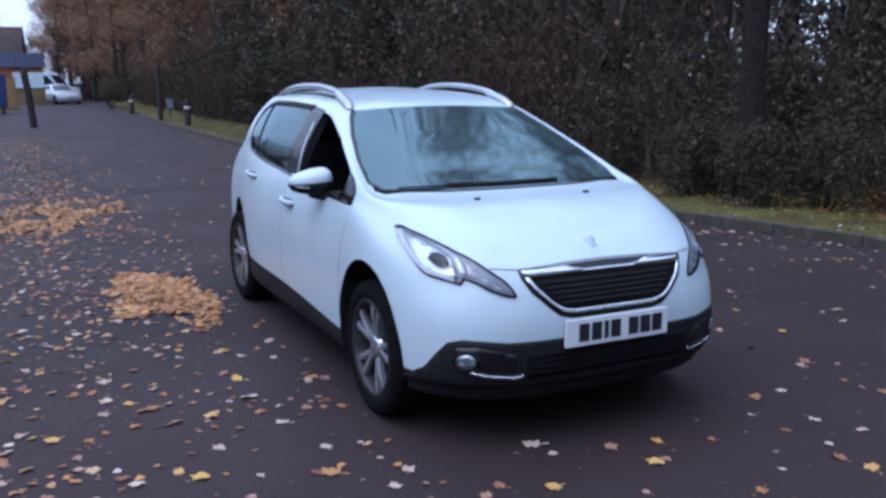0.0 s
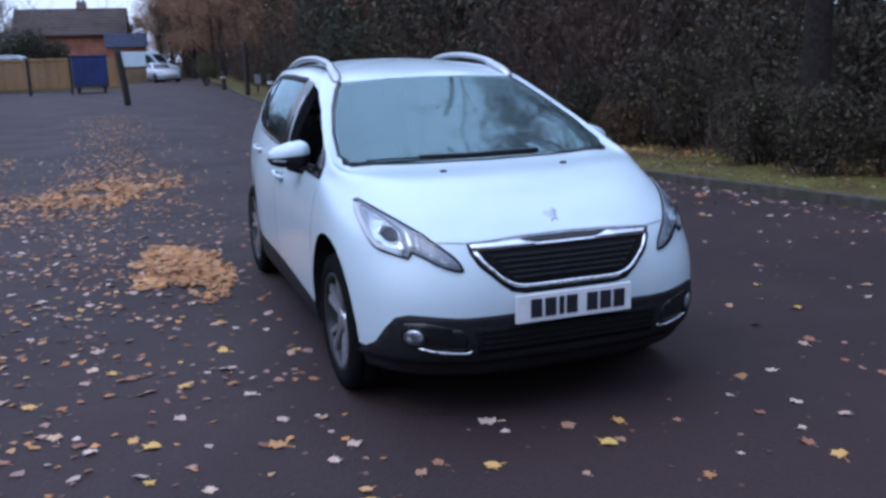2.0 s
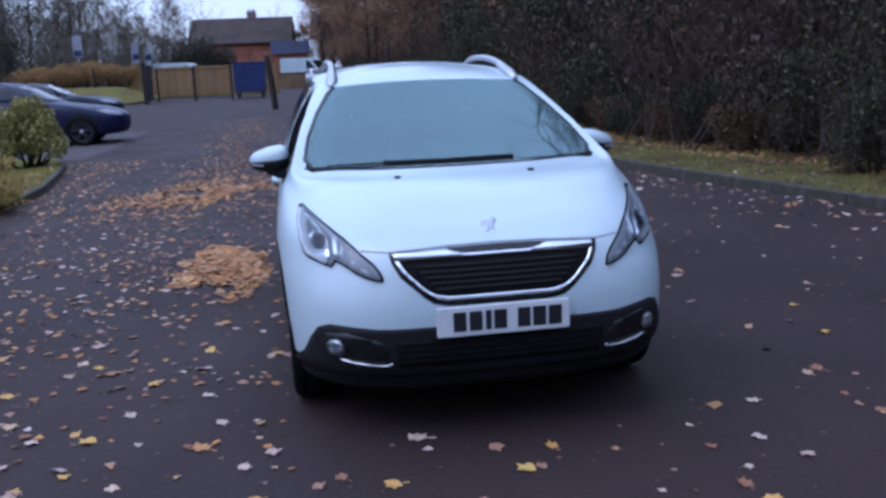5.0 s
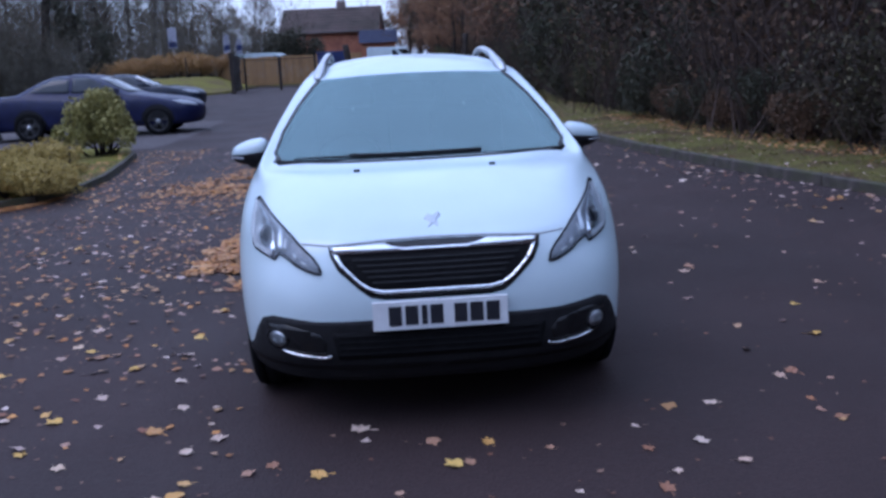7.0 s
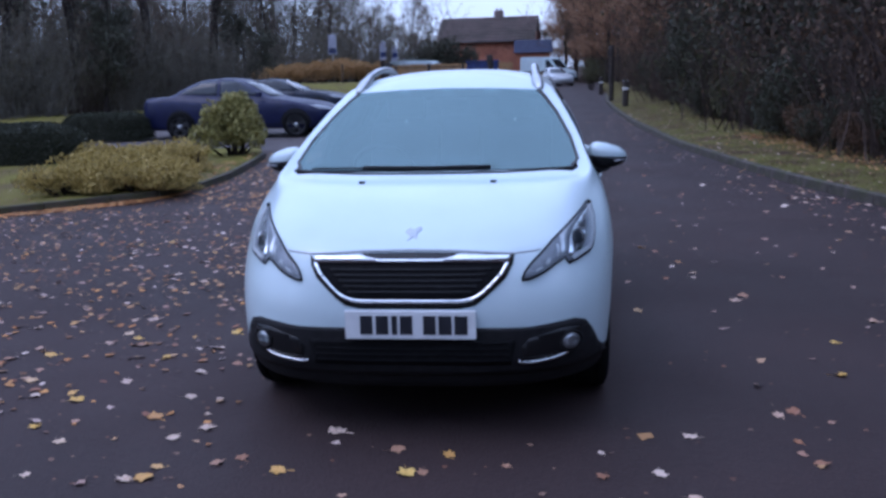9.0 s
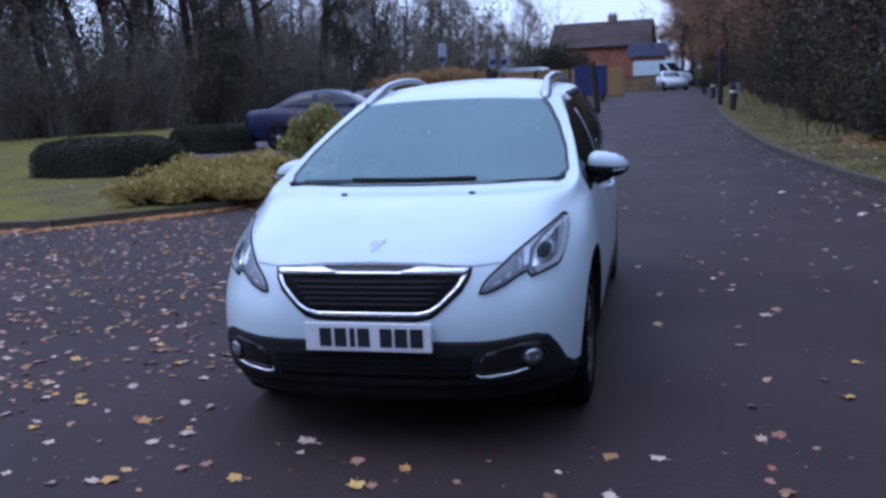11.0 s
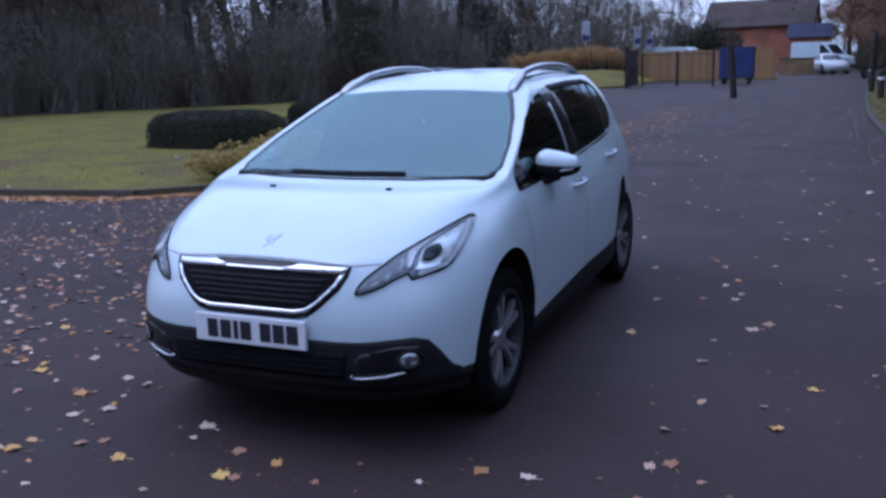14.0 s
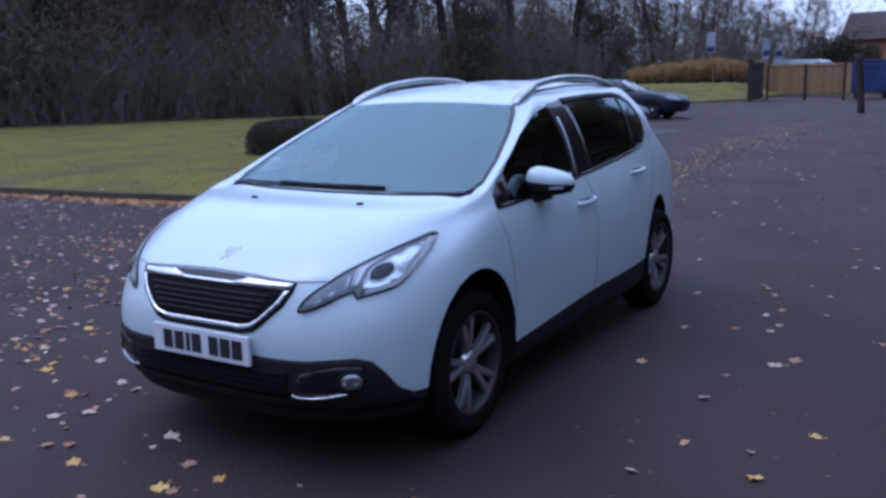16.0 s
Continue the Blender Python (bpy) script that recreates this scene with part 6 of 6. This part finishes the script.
banner(-11.4, 61.5, 2.2, 3.65, "white and blue feather banner behind the fence")
banner(-10.6, 61.7, 2.15, 3.3, "shorter white and blue feather banner behind the fence")
sign = holder("sign_post", pose(-14.8, 61.2, 0), "white and blue sign board on a pole", "sign")
part("pole", tube([(0, 0, 0), (0, 0, 4.2)], 0.04, 8), ALLOY, sign)
part("board", box(-0.30, 0.30, -0.06, -0.02, 2.75, 4.15, 0.01), BANNER_CLOTH, sign, "white sign board")
part("panel", box(-0.26, 0.26, -0.075, -0.055, 2.85, 3.2), BLUE_STEEL, sign, "blue panel")
# blue steel container on legs
skip = holder("blue_container", pose(-3.88, 47.2, 0), "blue painted steel container on short legs", "container")
part("body", box(0, 1.72, 0, 1.4, 0.3, 1.84, 0.04), BLUE_STEEL, skip)
for k in range(6):
    part("rib", box(0.12 + k * 0.26, 0.23 + k * 0.26, -0.035, 0.0, 0.36, 1.45, 0.01), BLUE_STEEL, skip)
part("lid", box(-0.05, 1.77, -0.07, 1.45, 1.84, 1.93, 0.02), BLUE_STEEL, skip)
part("flap", box(0.32, 1.4, -0.06, -0.01, 1.52, 1.74, 0.015), BLUE_STEEL, skip)
for x in (0.15, 1.43):
    for y in (0.1, 1.15):
        part("leg", box(x, x + 0.14, y, y + 0.14, 0.0, 0.3), POST_WOOD, skip)
# low outbuilding and garden wall beyond the drive
shed = holder("outbuilding", pose(-2.3, 84, 0), "low brick outbuilding with a blue-grey roof", "building")
part("wall", box(0, 3.2, 0, 3.0, -0.1, 2.9), BRICK, shed)
part("roof", prism([(-0.3, 2.85), (3.3, 2.85), (1.5, 4.1)], "x", -0.25, 3.45), SLATE_ROOF, shed, "blue-grey sheet roof")
part("door", box(1.2, 2.1, -0.04, 0.0, 0.0, 2.0), POST_WOOD, shed)
garden_wall = holder("garden_wall", pose(-2.0, 66.2, 0), "low weathered brown wall beside the drive", "wall")
part("wall", box(0, 2.3, 0, 0.25, -0.1, 1.1, 0.01), FENCE_WOOD, garden_wall)
part("coping", box(-0.04, 2.34, -0.04, 0.29, 1.1, 1.18, 0.01), KERB_STONE, garden_wall)


def van(m, where):
    v = holder("white_van", m, "white panel van parked " + where, "van", "parked cars")
    prof = [(0.0, 0.35), (0.0, 0.95), (0.25, 1.08), (0.95, 1.22), (1.75, 1.98), (2.1, 2.15), (5.0, 2.2), (5.1, 2.05), (5.12, 0.35)]
    bm = prism(prof, "x", -0.95, 0.95)
    bmesh.ops.bevel(bm, geom=bm.edges[:], offset=0.06, segments=2, affect="EDGES")
    part("body", bm, WHITE, v)
    bm = bmesh.new()
    bm.faces.new([bm.verts.new(p) for p in ((-0.8, 0.98, 1.27), (0.8, 0.98, 1.27), (0.72, 1.70, 1.96), (-0.72, 1.70, 1.96))])
    bmesh.ops.solidify(bm, geom=bm.faces[:], thickness=0.02)
    part("windscreen", bm, DARK_GLASS, v)
    for s in (-1, 1):
        part("side_window", prism([(1.15, 1.3), (1.85, 1.9), (2.2, 1.95), (2.2, 1.3)], "x", 0.94 * s, 0.965 * s), DARK_GLASS, v)
        part("headlamp", box(0.55 * s, 0.88 * s, -0.03, 0.05, 0.72, 0.92, 0.02), REFLECTOR, v)
        for y in (0.9, 4.1):
            wheel("wheel", pose(0.85 * s, y, 0.318, 0, 0, 0 if s > 0 else 180), v)
    part("bumper", box(-0.93, 0.93, -0.06, 0.1, 0.3, 0.55, 0.03), BLACK_PLASTIC, v)
    return v


van(pose(2.6, 72.4, 0, 0, 0, 60), "by the far trees").scale = (1.0, 0.86, 1.06)
van(pose(-5.7, 62.3, 0, 0, 0, 80), "behind the board fence")
saloon("silver_car", pose(1.95, 65.0, 0, 0, 0, 18), "silver car parked in front of the van", SILVER_CAR)

# ---- fallen leaves ----
def litter(name, spots, mat, label, seed, size):
    rg = random.Random(seed)
    v, f = [], []
    for x, y, z in spots:
        s = size * rg.uniform(0.55, 1.35)
        a = rg.uniform(0, 2 * math.pi)
        n = 7
        i = len(v)
        tx, ty = rg.uniform(-0.25, 0.25), rg.uniform(-0.25, 0.25)
        for k in range(n):
            r = s * (0.62 if k % 2 else 1.0) * rg.uniform(0.75, 1.1) * 0.5
            w = a + 2 * math.pi * k / n
            dx, dy = r * math.cos(w), r * math.sin(w) * 0.85
            v.append((x + dx, y + dy, max(0.003, z + 0.006 + dx * tx + dy * ty + rg.uniform(0, 0.1) * s)))
        f.append(tuple(range(i, i + n)))
    ob = part(name, mesh_of(v, f), mat)
    return tagged(ob, label, "leaves", kind="stuff")


rg = random.Random(5)


def in_lawn(x, y):
    inside = False
    for (x0, y0), (x1, y1) in zip(LAWN, LAWN[1:] + LAWN[:1]):
        if (y0 > y) != (y1 > y) and x < (x1 - x0) * (y - y0) / (y1 - y0) + x0:
            inside = not inside
    return inside


def level(x, y):
    return 0.09 if in_lawn(x, y) else 0.088 if x > kerb_x(y) + 0.14 else 0.0


def under_car(x, y):
    return abs(x) < 0.85 and 0.1 < y < 4.2


spots = []
for _ in range(11000):
    x, y = rg.uniform(-9, -0.4), -4 + 17 * rg.random()
    keep = 0.28 if y > 6 else 0.75 if y > 3 else 0.58
    if y < 1:
        keep *= 0.55
    keep *= min(1.0, 0.25 + (-x) / 3.2) * (0.35 + 0.65 * (noise.noise(Vector((x * 0.8, y * 0.8, 0))) + 0.5))
    if in_lawn(x, y):
        keep *= 0.12
    if rg.random() < keep and not under_car(x, y):
        spots.append((x, y, level(x, y)))
for _ in range(760):
    x, y = rg.uniform(-0.4, 5.2), rg.uniform(-4, 24)
    if not under_car(x, y) and rg.random() < 0.5:
        spots.append((x, y, level(x, y)))
for _ in range(1500):
    y = rg.uniform(0, 26)
    x = kerb_x(y) + (rg.gauss(0.0, 0.35) if rg.random() < 0.35 else rg.uniform(0.1, 2.8))
    spots.append((x, y, level(x, y)))
for _ in range(230):
    y = rg.uniform(-1, 8)
    x = kerb_x(y) - abs(rg.gauss(0, 0.6)) - 0.03
    spots.append((x, y, 0.0))
litter("leaf_litter", spots, FALLEN, "scattered fallen autumn leaves on the drive", 6, 0.059)
orange = []
for _ in range(2600):
    x, y = rg.uniform(-5, -0.7), rg.uniform(-2, 7)
    if not under_car(x, y) and rg.random() < 0.25 + 0.6 * max(0, noise.noise(Vector((x * 1.3, y * 1.1, 4)))) + (0.25 if x < -1.2 and y > 2.5 else 0):
        orange.append((x, y, 0.0))
litter("leaf_litter", orange, PILE_LEAF, "scattered orange leaves on the drive", 9, 0.05)
pile = []
for _ in range(4200):
    a, q = rg.uniform(0, 2 * math.pi), rg.random() ** 0.6 * 1.5
    x, y = -1.36 + 0.38 * q * math.cos(a), 3.68 + 1.0 * q * math.sin(a)
    lump = noise.noise(Vector((x * 3.1, y * 1.6, 7))) + 0.5 * noise.noise(Vector((x * 8, y * 5, 2)))
    if 1.05 - q + 0.9 * lump > 0.35 * rg.random() + 0.12:
        pile.append((x, y, 0.03 * max(0, 1 - q) * rg.random()))
litter("leaf_drift", pile, PILE_LEAF, "thin drift of orange leaves beside the car", 7, 0.066)
drift = []
for _ in range(2400):  # the band across the drive
    x = rg.triangular(-3.3, -0.95, -1.7)
    y = 7.4 + 0.55 * (x + 2.6) + rg.gauss(0.3, 0.75) * (0.5 + 0.8 * rg.random())
    if noise.noise(Vector((x * 1.7, y * 1.1, 9))) > -0.22 * rg.random() - 0.05 and not in_lawn(x, y):
        drift.append((x, y, 0.012 * rg.random()))
for _ in range(1300):  # its thin tail up the drive
    t = rg.random()
    y = 8.6 + 16 * t ** 1.8 + rg.gauss(0, 0.4)
    x = -1.65 - 0.3 * t + rg.gauss(0, 0.42)
    if not in_lawn(x, y):
        drift.append((x, y, 0.0))
for _ in range(3400):
    t = rg.random()
    i = rg.randrange(1, 8)
    (x0, y0), (x1, y1) = LAWN[i], LAWN[i + 1]
    x, y = x0 + (x1 - x0) * t, y0 + (y1 - y0) * t - abs(rg.gauss(0.1, 0.16)) - 0.08
    drift.append((x, y, 0.01 * rg.random()))
for _ in range(600):
    y = rg.uniform(7.0, 13.2)
    x = rg.uniform(-4.7, -3.3)
    drift.append((x, y, level(x, y)))
for _ in range(2600):  # leaves lying against the wood's foot
    y = rg.uniform(-2, 15)
    x = kerb_x(y) + rg.uniform(1.15, 1.6) + abs(rg.gauss(0, 0.8))
    drift.append((x, y, 0.088))
litter("leaf_drift", drift, PILE_LEAF, "drifts of orange leaves along the lawn edge and the drive", 8, 0.064)
crumbs = []
for _ in range(15000):
    x, y = rg.uniform(-6, 4.6), rg.uniform(-2.6, 9)
    if rg.random() < min(1, 0.16 + max(0, 0.6 - x) / 4) * (0.5 + noise.noise(Vector((x * 0.9, y * 0.7, 3)))) and not under_car(x, y):
        crumbs.append((x, y, level(x, y)))
litter("leaf_crumbs", crumbs, CRUMBS, "crumbled brown leaf fragments on the tarmac", 12, 0.026)
# turf
blades_v, blades_f = [], []
for _ in range(26000):
    if rg.random() < 0.36:
        y = rg.uniform(0.5, 30) if rg.random() < 0.7 else rg.uniform(0.5, 10)
        x = kerb_x(y) + 0.15 + rg.random() * (3.3 if y < 6 else 2.2)
    else:
        x, y = rg.uniform(-16, -3.2), rg.uniform(5, 20)
        if not in_lawn(x, y):
            continue
    h, a = rg.uniform(0.012, 0.032), rg.uniform(0, 2 * math.pi)
    i = len(blades_v)
    w = 0.012
    blades_v += [(x - w * math.cos(a), y - w * math.sin(a), 0.08), (x + w * math.cos(a), y + w * math.sin(a), 0.08), (x + rg.uniform(-0.05, 0.05), y + rg.uniform(-0.05, 0.05), 0.085 + h)]
    blades_f.append((i, i + 1, i + 2))
tagged(part("grass", mesh_of(blades_v, blades_f), GRASS_BLADE), "short tufted grass on lawn and verge", "grass", kind="stuff")
# near leaves, one by one
lobes = []
for k in range(3):
    rl = random.Random(40 + k)
    v = [(0, 0, 0.006)]
    n = 12
    for i in range(n):
        r = (0.046 if i % 2 == 0 else 0.034) * rl.uniform(0.7, 1.2)
        w = 2 * math.pi * i / n
        v.append((r * math.cos(w), r * math.sin(w) * 0.9, 0.004 + rl.uniform(0, 0.014)))
    v += [(0.0, -0.075, 0.004), (0.004, -0.075, 0.008)]
    fcs = [(0, 1 + i, 1 + (i + 1) % n) for i in range(n)] + [(0, n + 1, n + 2)]
    me = mesh_of(v, fcs)
    me.name = "leaf"
    me.materials.append(FALLEN_ONE)
    lobes.append(me)
yellow = []
for me in lobes:
    y_me = me.copy()
    y_me.materials.clear()
    y_me.materials.append(YELLOW_ONE)
    yellow.append(y_me)
# the large leaves that lie well apart
for k, (x, y, gold) in enumerate(((-1.74, 0.54, 1), (-0.48, -0.24, 1), (0.02, -0.23, 1), (-1.28, 1.04, 0), (1.61, 0.46, 0), (1.74, 2.34, 0), (-2.1, 0.73, 0), (-1.5, 1.08, 1), (-1.2, 0.26, 0), (0.75, -0.22, 0), (1.95, 0.94, 1), (2.74, 5.85, 0), (-1.83, 1.42, 1), (-1.74, 1.3, 0), (-0.98, -0.33, 0), (1.53, 0.42, 0), (-2.18, 1.1, 1), (-1.67, 0.45, 1), (-1.23, 2.1, 1), (-1.27, 1.56, 1), (-1.9, 1.81, 0), (1.06, -0.37, 0), (0.76, -0.66, 1), (-0.34, 0.14, 0), (-1.69, 0.12, 1), (-2.56, 1.61, 0), (1.81, 2.47, 0), (2.08, 1.46, 1), (1.33, 4.06, 0), (1.68, 5.84, 0), (1.54, 3.5, 0))):
    lf = part("leaf", (yellow if gold else lobes)[k % 3], None, road)
    lf.matrix_local = Matrix.LocRotScale((x, y, 0.0), Euler((0.05, -0.06, 1.7 * k)), [0.66 + 0.17 * (k % 3)] * 3)
for k in range(46):  # pale leaves caught along the kerb
    y = rg.uniform(0.5, 9)
    c = kerb_x(y) - 0.08 - abs(rg.gauss(0, 0.55))
    lf = part("leaf", lobes[k % 3], None, road)
    lf.matrix_local = Matrix.LocRotScale((c, y, 0.0), Euler((rg.uniform(-0.2, 0.2), rg.uniform(-0.2, 0.2), rg.uniform(0, 6.28))), [rg.uniform(0.6, 1.15)] * 3)
for k in range(160):
    if k < 105:
        x, y = rg.uniform(-3.4, -0.8), rg.uniform(-0.6, 4.5)
    else:
        x, y = rg.uniform(-0.9, 3.6), rg.uniform(-1.6, 4.5)
    if under_car(x, y):
        y = rg.uniform(-1.6, 0.0)
    lf = part("leaf", lobes[k % 3], None, road)
    lf.matrix_local = Matrix.LocRotScale((x, y, 0.0), Euler((rg.uniform(-0.1, 0.1), rg.uniform(-0.1, 0.1), rg.uniform(0, 6.28))), [rg.uniform(0.4, 0.85)] * 3)
